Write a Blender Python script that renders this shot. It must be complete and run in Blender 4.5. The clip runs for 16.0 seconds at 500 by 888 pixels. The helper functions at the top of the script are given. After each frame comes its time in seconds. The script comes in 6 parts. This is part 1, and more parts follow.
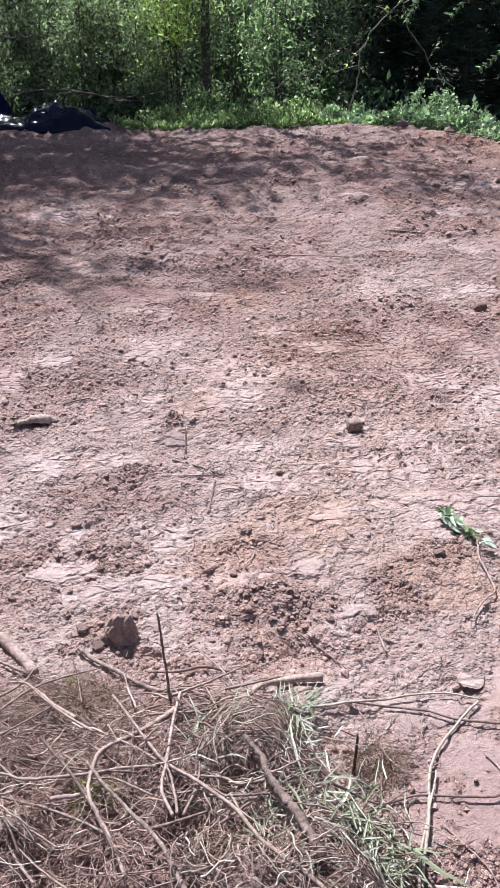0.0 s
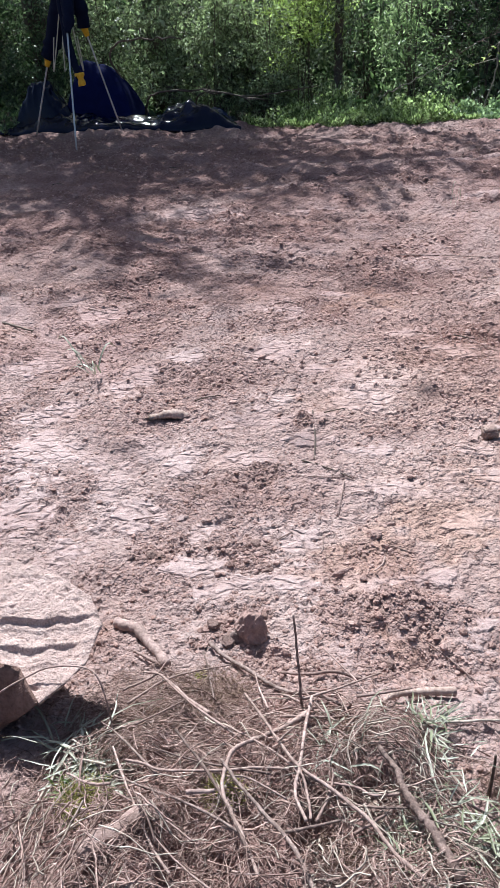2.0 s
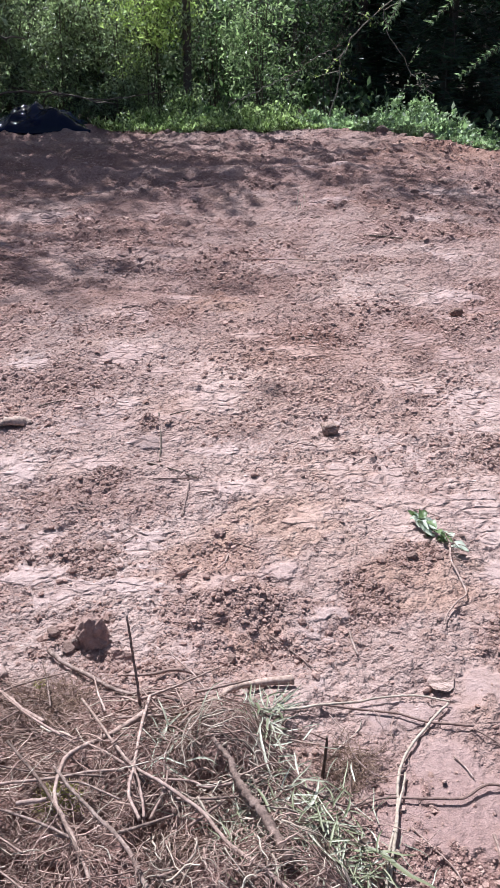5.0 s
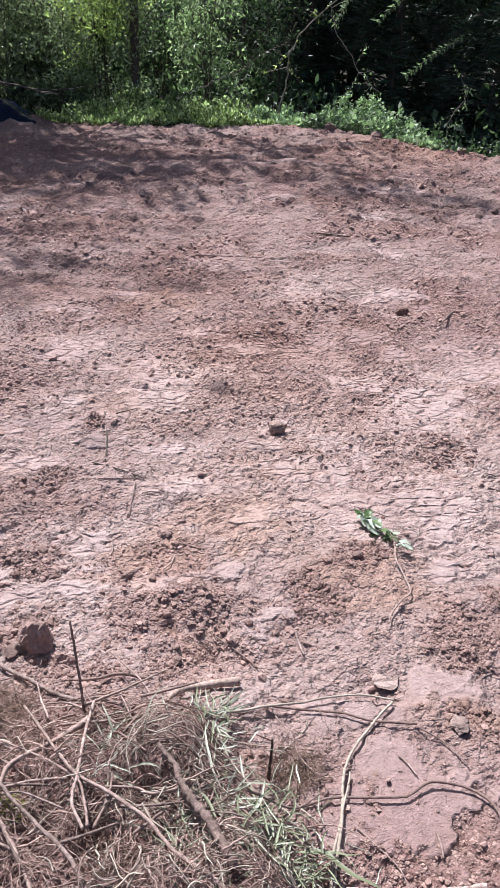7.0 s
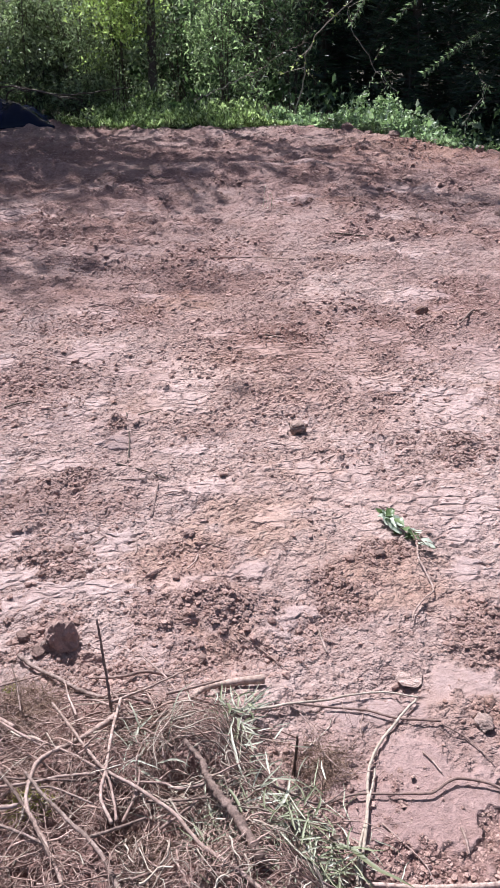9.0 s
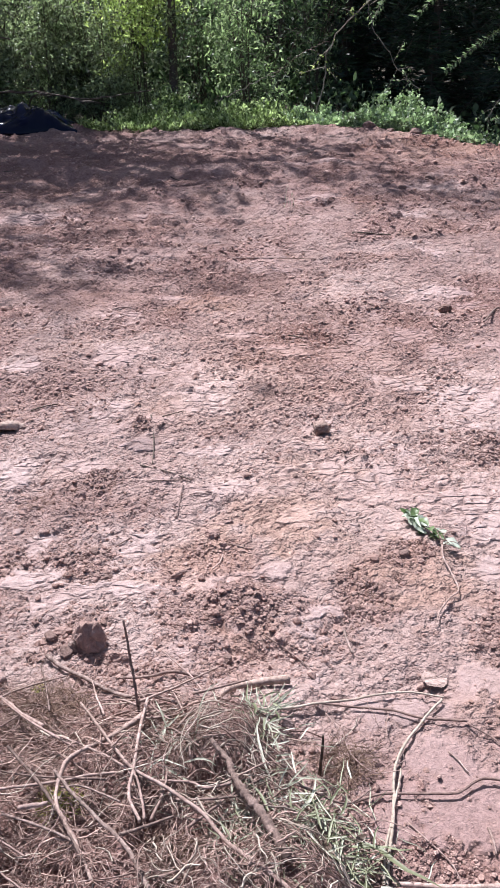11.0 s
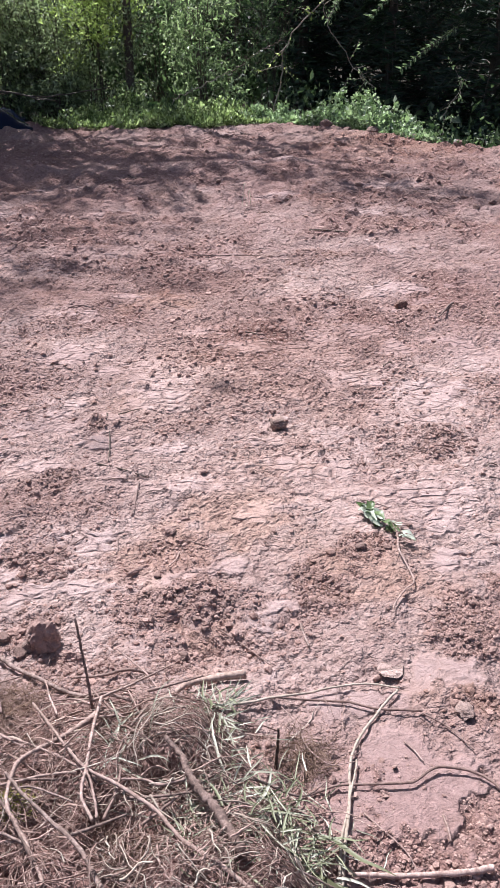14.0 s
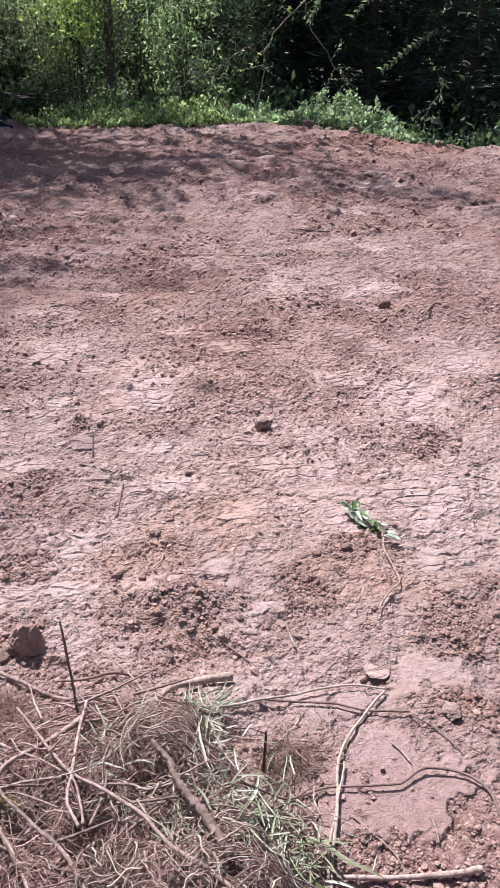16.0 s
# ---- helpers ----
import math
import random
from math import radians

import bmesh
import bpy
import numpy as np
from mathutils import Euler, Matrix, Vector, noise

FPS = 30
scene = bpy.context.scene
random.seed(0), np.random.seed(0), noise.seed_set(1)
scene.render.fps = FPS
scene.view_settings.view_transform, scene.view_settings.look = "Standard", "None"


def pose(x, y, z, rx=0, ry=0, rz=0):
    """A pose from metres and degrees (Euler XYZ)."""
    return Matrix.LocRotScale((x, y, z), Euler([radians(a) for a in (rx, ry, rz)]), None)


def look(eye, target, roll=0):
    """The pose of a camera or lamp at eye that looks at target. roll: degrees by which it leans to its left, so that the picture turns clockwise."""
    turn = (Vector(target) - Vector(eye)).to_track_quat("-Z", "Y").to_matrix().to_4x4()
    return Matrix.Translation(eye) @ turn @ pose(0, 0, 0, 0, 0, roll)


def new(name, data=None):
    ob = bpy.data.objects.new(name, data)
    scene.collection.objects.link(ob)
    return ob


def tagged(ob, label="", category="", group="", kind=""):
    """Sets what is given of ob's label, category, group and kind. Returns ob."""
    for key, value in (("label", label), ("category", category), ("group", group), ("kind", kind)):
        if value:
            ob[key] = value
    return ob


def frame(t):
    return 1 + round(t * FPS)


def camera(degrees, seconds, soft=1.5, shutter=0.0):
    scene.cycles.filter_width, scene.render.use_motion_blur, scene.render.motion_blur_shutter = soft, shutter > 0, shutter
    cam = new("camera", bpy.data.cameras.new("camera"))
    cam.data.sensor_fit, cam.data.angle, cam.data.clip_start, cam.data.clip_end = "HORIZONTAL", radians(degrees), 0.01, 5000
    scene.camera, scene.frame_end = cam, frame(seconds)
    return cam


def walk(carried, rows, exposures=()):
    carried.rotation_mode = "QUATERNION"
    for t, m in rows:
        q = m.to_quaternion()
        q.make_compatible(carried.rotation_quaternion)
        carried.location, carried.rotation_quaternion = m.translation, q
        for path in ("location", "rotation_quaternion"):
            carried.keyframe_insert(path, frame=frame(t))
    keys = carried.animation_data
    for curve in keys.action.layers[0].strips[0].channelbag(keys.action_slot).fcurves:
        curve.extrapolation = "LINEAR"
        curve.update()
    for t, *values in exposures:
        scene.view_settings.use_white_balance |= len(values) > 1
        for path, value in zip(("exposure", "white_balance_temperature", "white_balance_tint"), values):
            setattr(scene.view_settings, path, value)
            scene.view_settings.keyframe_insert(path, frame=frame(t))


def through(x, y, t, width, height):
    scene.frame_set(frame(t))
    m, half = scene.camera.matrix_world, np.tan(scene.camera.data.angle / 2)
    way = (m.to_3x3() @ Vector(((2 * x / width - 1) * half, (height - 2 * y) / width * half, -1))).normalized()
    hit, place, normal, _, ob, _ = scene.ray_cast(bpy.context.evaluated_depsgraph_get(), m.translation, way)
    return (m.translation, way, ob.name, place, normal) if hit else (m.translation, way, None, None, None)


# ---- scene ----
cam = camera(34.1, 16.0, soft=1.4)
PATH = [
    (0, (0.046, 0.08, 1.495), (0.014, 1.839, 0.543), -1.4),
    (0.5, (0.058, 0.09, 1.49), (0.025, 1.847, 0.536), -1.5),
    (1, (0.039, 0.087, 1.498), (-0.016, 1.844, 0.544), -1.5),
    (1.2, (0.0288, 0.0849, 1.5015), (-0.0624, 1.8384, 0.5475), -1.9),
    (1.3, (0.0128, 0.0817, 1.507), (-0.1349, 1.8296, 0.553), -2.52),
    (1.4, (-0.0128, 0.0765, 1.5158), (-0.2509, 1.8156, 0.5618), -3.53),
    (1.5, (-0.025, 0.074, 1.52), (-0.306, 1.809, 0.566), -4.0),
    (2, (-0.022, 0.091, 1.503), (-0.327, 1.826, 0.555), -3.3),
    (2.5, (0.006, 0.092, 1.496), (-0.255, 1.835, 0.552), -2.3),
    (3, (0.046, 0.093, 1.49), (-0.081, 1.85, 0.544), -1.1),
    (3.2, (0.0645, 0.084, 1.4889), (-0.0082, 1.8461, 0.5468), -1.1),
    (3.5, (0.079, 0.077, 1.488), (0.049, 1.843, 0.549), -1.1),
    (4, (0.072, 0.076, 1.49), (0.062, 1.841, 0.549), -1.2),
    (4.2, (0.073, 0.076, 1.488), (0.078, 1.842, 0.548), -0.9),
    (6.3, (0.059, 0.096, 1.501), (0.081, 1.853, 0.546), 0.1),
    (6.5, (0.078, 0.098, 1.501), (0.135, 1.855, 0.547), 0.5),
    (7, (0.078, 0.094, 1.503), (0.216, 1.846, 0.548), 1.4),
    (7.5, (0.055, 0.087, 1.509), (0.181, 1.838, 0.551), 0.9),
    (8, (0.057, 0.08, 1.512), (0.163, 1.833, 0.555), 0.6),
    (8.5, (0.068, 0.079, 1.507), (0.165, 1.834, 0.553), 0.4),
    (10.8, (0.07, 0.0702, 1.518), (0.115, 1.828, 0.564), -1.1),
    (11, (0.07, 0.069, 1.518), (0.102, 1.827, 0.564), -1.2),
    (11.5, (0.07, 0.063, 1.515), (0.092, 1.822, 0.564), -1.3),
    (12, (0.065, 0.07, 1.511), (0.089, 1.827, 0.557), -1.3),
    (12.5, (0.059, 0.053, 1.526), (0.095, 1.813, 0.576), -1.3),
    (13, (0.08, 0.056, 1.515), (0.138, 1.811, 0.557), -1.2),
    (13.5, (0.088, 0.064, 1.506), (0.183, 1.819, 0.552), -0.9),
    (14, (0.099, 0.069, 1.502), (0.218, 1.822, 0.546), -0.7),
    (14.5, (0.12, 0.081, 1.496), (0.261, 1.834, 0.543), -0.7),
    (15, (0.1, 0.082, 1.501), (0.26, 1.832, 0.545), -0.3),
    (15.5, (0.098, 0.08, 1.503), (0.265, 1.828, 0.546), 0.0),
    (16, (0.089, 0.082, 1.498), (0.253, 1.831, 0.541), -0.1),
]
walk(cam, [(t, look(eye, target, roll)) for t, eye, target, roll in PATH],
     exposures=[(0.0, 0.92, 5825, 6.2), (2.5, 0.87, 5805, 4.7), (3.5, 0.86, 5825, 6.2), (7.0, 0.80, 5945, 9.2), (11.0, 0.88, 6015, 12.5),
                (12.2, 0.89, 5965, 10.3), (13.5, 0.85, 6075, 13.2), (16.0, 0.81, 6115, 14.0)])

# ---- light ----
SUN_ELEV, SUN_TURN = radians(54), radians(-28)          # SUN_TURN: from straight ahead (+y) towards the right
sun_way = Vector((math.sin(SUN_TURN) * math.cos(SUN_ELEV), math.cos(SUN_TURN) * math.cos(SUN_ELEV), math.sin(SUN_ELEV)))
world = bpy.data.worlds.new("sky")
scene.world = world
world.use_nodes = True
wn = world.node_tree.nodes
sky = wn.new("ShaderNodeTexSky")
sky.sky_type, sky.sun_disc = "NISHITA", False
sky.dust_density, sky.air_density, sky.ozone_density = 3.2, 0.8, 0.4
sky.sun_elevation, sky.sun_rotation = SUN_ELEV, SUN_TURN
world.node_tree.links.new(sky.outputs[0], wn["Background"].inputs[0])
wn["Background"].inputs[1].default_value = 0.072
sun = new("sun", bpy.data.lights.new("sun", "SUN"))
sun.data.energy, sun.data.angle, sun.data.color = 5.0, radians(0.53), (1.0, 0.97, 0.93)
sun.matrix_world = look(sun_way * 30, (0, 0, 0))

# ---- noise helpers ----
RNG = np.random.default_rng(7)


def step(a, b, v):
    u = np.clip((v - a) / (b - a), 0, 1)
    return u * u * (3 - 2 * u)


def hash2(ix, iy, seed):
    h = (ix.astype(np.int64) * 374761393 + iy.astype(np.int64) * 668265263 + seed * 2147483647) & 0xFFFFFFFF
    h = ((h ^ (h >> 13)) * 1274126177) & 0xFFFFFFFF
    h = ((h ^ (h >> 16)) * 2246822519) & 0xFFFFFFFF
    return ((h ^ (h >> 15)) & 0xFFFFFF) / float(0xFFFFFF)


def waves(x, y, size, seed):
    """Smooth noise, -1 to 1, with features of that size."""
    u, v = x / size, y / size
    ix, iy = np.floor(u), np.floor(v)
    fu, fv = u - ix, v - iy
    fu, fv = fu * fu * fu * (fu * (fu * 6 - 15) + 10), fv * fv * fv * (fv * (fv * 6 - 15) + 10)
    a, b = hash2(ix, iy, seed), hash2(ix + 1, iy, seed)
    c, d = hash2(ix, iy + 1, seed), hash2(ix + 1, iy + 1, seed)
    return 2 * ((a * (1 - fu) + b * fu) * (1 - fv) + (c * (1 - fu) + d * fu) * fv) - 1


def crumbs(x, y, size, seed, fill):
    """Irregular lumps scattered in cells of that size: their height over their radius, 0 between them."""
    u = x / size + 0.28 * waves(x, y, size * 0.9, seed + 7)
    v = y / size + 0.28 * waves(x, y, size * 0.9, seed + 8)
    ix, iy = np.floor(u), np.floor(v)
    best = np.zeros_like(x)
    for dx in (-1, 0, 1):
        for dy in (-1, 0, 1):
            cx, cy = ix + dx, iy + dy
            px, py = cx + hash2(cx, cy, seed), cy + hash2(cx, cy, seed + 1)
            r = 0.26 + 0.40 * hash2(cx, cy, seed + 2) ** 1.5
            keep = hash2(cx, cy, seed + 3) < fill
            q = 1 - ((u - px) ** 2 + (v - py) ** 2 * 1.2) / (r * r)
            best = np.maximum(best, np.where(keep, np.clip(q, 0, 1) ** 0.35 * r, 0))
    return best * size


# heaps of loose crumbs: x, y, radius
LOOSE = [(0.08, 1.93, 0.10), (-0.066, 2.196, 0.07), (-0.40, 2.156, 0.12), (-0.415, 2.62, 0.07), (-0.10, 1.873, 0.08), (-0.41, 1.78, 0.11), (-0.32, 1.66, 0.10), (0.02, 1.67, 0.06),
         (-0.64, 2.50, 0.07), (-0.77, 3.40, 0.10), (-0.31, 3.03, 0.05), (-0.15, 1.63, 0.07), (0.43, 1.94, 0.12), (0.83, 1.73, 0.13), (0.75, 1.44, 0.08), (0.57, 2.14, 0.10),
         (-0.72, 2.12, 0.09), (1.0, 2.75, 0.15), (0.95, 1.90, 0.08)]


def loose_at(x, y):
    out = np.zeros_like(x)
    wob = 0.4 * waves(x, y, 0.08, 95) + 0.25 * waves(x, y, 0.03, 96)
    for cx, cy, r in LOOSE:
        out = np.maximum(out, 1 - step(0.55, 1.2, np.hypot(x - cx, y - cy) / r + wob))
    return out


# ---- the lie of the land ----
# trodden places: x, y, half width, half depth
NEAR_PRINTS = [
    (0.52, 1.22, 0.18, 0.20), (0.47, 1.49, 0.12, 0.07), (0.70, 1.59, 0.07, 0.06), (0.32, 1.88, 0.06, 0.05), (-0.49, 1.94, 0.09, 0.05), (-0.03, 1.99, 0.08, 0.07),
    (-0.40, 2.00, 0.14, 0.05), (0.84, 2.04, 0.08, 0.07), (-0.58, 2.05, 0.10, 0.06), (0.17, 2.07, 0.06, 0.05), (-1.00, 2.12, 0.07, 0.08), (-0.24, 2.21, 0.09, 0.09),
    (-0.60, 2.25, 0.07, 0.05), (-1.23, 2.34, 0.12, 0.17), (0.28, 2.35, 0.11, 0.07), (-0.81, 2.36, 0.13, 0.08), (0.89, 2.43, 0.15, 0.17), (0.07, 2.56, 0.14, 0.07),
]
MID_PRINTS = [
    (0.57, 2.61, 0.08, 0.08), (-0.54, 2.71, 0.13, 0.07), (-0.75, 2.71, 0.07, 0.10), (0.40, 2.70, 0.13, 0.09), (-1.33, 2.74, 0.14, 0.20), (-0.04, 2.84, 0.10, 0.07),
    (-0.30, 2.92, 0.10, 0.07), (1.04, 2.96, 0.09, 0.07), (-1.42, 3.06, 0.13, 0.09), (1.08, 3.17, 0.15, 0.17), (-0.17, 3.20, 0.10, 0.07), (-0.43, 3.25, 0.08, 0.05),
    (1.16, 3.29, 0.16, 0.10), (-0.04, 3.32, 0.14, 0.13), (0.84, 3.42, 0.11, 0.08), (-1.14, 3.42, 0.09, 0.18), (-1.68, 3.56, 0.12, 0.10), (-0.31, 3.58, 0.09, 0.06),
]
FAR_PRINTS = [
    (-0.95, 3.70, 0.08, 0.10), (-0.51, 3.77, 0.14, 0.11), (1.07, 3.77, 0.10, 0.08), (0.33, 3.81, 0.14, 0.07), (1.37, 3.82, 0.11, 0.09), (0.96, 4.01, 0.10, 0.13),
    (0.11, 4.04, 0.13, 0.06), (-1.60, 4.29, 0.15, 0.12), (-0.52, 4.40, 0.15, 0.06), (1.42, 4.51, 0.09, 0.08), (-0.16, 4.66, 0.24, 0.045), (1.35, 4.69, 0.26, 0.11),
    (1.40, 5.49, 0.12, 0.22), (1.51, 6.54, 0.14, 0.13), (-0.51, 6.85, 0.17, 0.14), (-1.05, 7.93, 0.32, 0.20), (-1.52, 6.82, 0.33, 0.20), (0.74, 7.26, 0.29, 0.12),
    (-1.58, 5.93, 0.21, 0.14), (1.05, 8.9, 0.35, 0.12), (1.9, 7.7, 0.3, 0.14),
]
TRODDEN = NEAR_PRINTS + MID_PRINTS + FAR_PRINTS


def edge_of_field(x):
    """How far the bare soil goes."""
    return 11.75 - 0.75 * step(1.2, 2.4, x) - 1.9 * step(2.2, 3.9, x) - 3.0 * step(3.6, 6.5, x) + 0.12 * waves(x, x * 0 + 3.0, 0.5, 41)


def mound(x, y):
    """The low heap of roots and soil at the near side."""
    ye = 1.72 - 1.1 * step(0.0, 0.55, x)
    return 0.13 * step(0, 0.55, ye - y) * step(-1.2, 0.2, y) * (0.25 + 0.75 * step(-0.80, -0.45, x))


def trodden_at(x, y):
    worn = np.zeros_like(x)
    wob = 0.45 * waves(x, y, 0.09, 5) + 0.38 * waves(x, y, 0.035, 6) + 0.25 * waves(x, y, 0.015, 7)
    for cx, cy, rx, ry in TRODDEN:
        near = (np.abs(x - cx) < 2 * rx) & (np.abs(y - cy) < 2 * ry)
        if near.any():
            d = np.hypot((x[near] - cx) / rx, (y[near] - cy) / ry) + wob[near]
            worn[near] = np.maximum(worn[near], 1 - step(0.7, 1.15, d))
    flat = step(0.2, 0.6, waves(x + 9.3, y * 0.9, 0.40, 8) + 0.6 * waves(x, y, 0.12, 9) + 0.5 * waves(x, y, 0.05, 10) + 0.35 * waves(x, y, 0.02, 4))
    return np.maximum(0.95 * worn, 0.6 * flat * (1 - 0.5 * step(4.0, 8.0, y))) * (1 - 0.9 * step(0.01, 0.05, mound(x, y))) * (1 - 0.95 * loose_at(x, y))


def crumbly_at(x, y, worn):
    """How thickly crumbs cover the ground, 0 to 1."""
    patchy = step(-0.38, 0.62, waves(x, y, 0.30, 90) + 0.6 * waves(x, y, 0.8, 91) + 0.4 * waves(x, y, 0.11, 92))
    raked = np.maximum(np.exp(-(((x - 0.45) / 0.55) ** 2 + ((y - 3.75) / 0.9) ** 2)), 0.9 * np.exp(-(((x + 0.85) / 0.4) ** 2 + ((y - 3.3) / 0.5) ** 2)))
    return np.maximum(np.maximum(0.75 * patchy ** 1.4, 0.9 * raked), loose_at(x, y)) * (1 - 0.96 * worn)


def broad_height(x, y):
    """The smooth form of the ground, without crumbs."""
    h = mound(x, y) * (1 + 0.25 * waves(x, y, 0.16, 97) + 0.15 * waves(x, y, 0.07, 98) - 0.42 * step(0.1, 0.6, waves(x, y, 0.12, 99)) * (1 - np.exp(-((x + 0.005) ** 2 + (y - 1.30) ** 2) / 0.015))) + 0.02 * waves(x, y, 1.3, 11) * step(2.0, 4.0, y) + 0.009 * waves(x, y, 0.37, 12)
    e = edge_of_field(x) - y
    lip = np.exp(-((e - 0.15) / 0.28) ** 2)
    h = h + lip * (0.03 + 0.03 * waves(x, y, 0.9, 13) + 0.015 * waves(x, y, 0.17, 14))
    h = h - step(0.0, -1.6, e) * (0.10 + 0.55 * step(1.8, 3.8, x))
    bump = np.exp(-(((x - 0.95) / 0.35) ** 2 + ((y - 11.45) / 0.3) ** 2))
    return h + 0.04 * bump


def full_height(x, y):
    worn = trodden_at(x, y)
    loose = 1 - worn
    near = 1 - step(3.0, 7.0, y)
    h = broad_height(x, y)
    rough = crumbly_at(x, y, worn)
    h = h + 0.011 * waves(x, y, 0.17, 15) * (0.3 + loose) + 0.007 * waves(x, y, 0.07, 16) * (0.15 + loose) - 0.008 * np.abs(waves(x * 0.8, y, 0.12, 19)) * loose + 0.004 * waves(x, y, 0.028, 17) * (0.15 + loose) + near * 0.003 * waves(x, y, 0.013, 18) * (0.2 + loose)
    h = h + rough * (crumbs(x + 0.3, y, 0.040, 30, 0.3) * 0.38 + near * crumbs(x, y + 0.7, 0.019, 40, 0.8) * 0.42 + step(2.3, 3.4, y) * (1 - step(5.5, 8.0, y)) * crumbs(x + 1, y, 0.030, 34, 0.7) * 0.42)
    h = h + (1 - near) * rough * (crumbs(x + 3, y, 0.11, 60, 0.30) * 0.50 + crumbs(x, y, 0.05, 64, 0.65) * 0.65)
    # long broken ridges left by boots on the far part
    h = h + step(3.2, 6.0, y) * (0.055 * np.clip(0.30 - np.abs(waves(x * 0.45, y, 0.18, 55)), 0, 1) * step(-0.3, 0.4, waves(x, y, 0.5, 57)) + 0.012 * np.abs(waves(x * 0.6, y, 0.07, 56)))
    # trampled plates with broken edges
    q = 2.5 * (waves(x * 0.55, y, 0.38, 58) + 0.5 * waves(x * 0.6, y, 0.13, 59) + 0.2 * waves(x, y, 0.05, 48))
    h = h + (0.0045 * step(1.5, 2.2, y) + 0.014 * step(3.6, 6.5, y)) * (np.floor(q) + step(0.40, 0.60, q - np.floor(q))) * (0.4 + 0.6 * step(-0.4, 0.3, waves(x, y, 0.9, 49)))
    # boot treads and curling flakes in the trodden crust
    way = 1.1 * waves(x, y, 0.45, 50)
    tread = np.abs(np.sin((y * np.cos(way) + x * np.sin(way) + 0.03 * waves(x, y, 0.10, 54)) * math.pi / 0.034)) ** 0.6 * step(-0.2, 0.4, waves(x, y, 0.2, 51))
    crack = np.exp(-(waves(x * 0.6, y, 0.075, 52) / 0.07) ** 2)
    h = h - worn * 0.006 + worn * step(1.55, 2.0, y) * (0.0035 * tread - 0.004 * crack * (waves(x, y, 0.3, 53) > -0.3))
    # a shallow dip with a ridge of crumbs before it
    dip = np.exp(-(((x - 0.10) / 0.09) ** 2 + ((y - 1.72) / 0.07) ** 2))
    ridge = np.exp(-(((x - 0.07) / 0.13) ** 2 + ((y - 1.92) / 0.05) ** 2))
    h = h - 0.04 * dip + 0.028 * ridge * (0.6 + 0.6 * crumbs(x, y, 0.04, 70, 0.8) / 0.02)
    hollow = np.exp(-(((x + 0.02) / 0.06) ** 2 + ((y - 2.14) / 0.07) ** 2)) + 0.8 * np.exp(-(((x - 0.02) / 0.05) ** 2 + ((y - 1.80) / 0.03) ** 2))
    h = h - 0.02 * hollow
    return h, worn


def ground_z(x, y):
    a, b = np.array([float(x)]), np.array([float(y)])
    return float(full_height(a, b)[0][0])


# ---- materials ----
def material(name):
    m = bpy.data.materials.new(name)
    m.use_nodes = True
    nt = m.node_tree
    return m, nt, nt.nodes["Principled BSDF"]


def node(nt, kind, **inputs):
    n = nt.nodes.new(kind)
    for key, value in inputs.items():
        n.inputs[key.replace("_", " ")].default_value = value
    return n


def noise_node(nt, scale, detail=6.0, rough=0.6, where=None):
    n = node(nt, "ShaderNodeTexNoise", Scale=scale, Detail=detail, Roughness=rough)
    nt.links.new(where if where is not None else coords(nt), n.inputs["Vector"])
    return n.outputs["Fac"]


def coords(nt):
    for n in nt.nodes:
        if n.bl_idname == "ShaderNodeTexCoord":
            return n.outputs["Object"]
    return nt.nodes.new("ShaderNodeTexCoord").outputs["Object"]


def ramp(nt, fac, *stops):
    n = nt.nodes.new("ShaderNodeValToRGB")
    e = n.color_ramp.elements
    while len(e) < len(stops):
        e.new(0.5)
    for el, (p, c) in zip(e, stops):
        el.position, el.color = p, (*c, 1) if len(c) == 3 else c
    nt.links.new(fac, n.inputs[0])
    return n.outputs[0]


def mix(nt, fac, a, b, blend="MIX"):
    n = nt.nodes.new("ShaderNodeMix")
    n.data_type, n.blend_type = "RGBA", blend
    for sock, v in ((n.inputs[0], fac), (n.inputs[6], a), (n.inputs[7], b)):
        if isinstance(v, (int, float)):
            sock.default_value = v
        elif isinstance(v, tuple):
            sock.default_value = (*v, 1)
        else:
            nt.links.new(v, sock)
    return n.outputs[2]


def maths(nt, op, a, b=0.0):
    n = nt.nodes.new("ShaderNodeMath")
    n.operation = op
    for sock, v in ((n.inputs[0], a), (n.inputs[1], b)):
        if isinstance(v, (int, float)):
            sock.default_value = v
        else:
            nt.links.new(v, sock)
    return n.outputs[0]


def bump(nt, bsdf, height, strength, distance):
    n = node(nt, "ShaderNodeBump", Strength=strength, Distance=distance)
    nt.links.new(height, n.inputs["Height"])
    nt.links.new(n.outputs[0], bsdf.inputs["Normal"])


def island(nt):
    return nt.nodes.new("ShaderNodeNewGeometry").outputs["Random Per Island"]


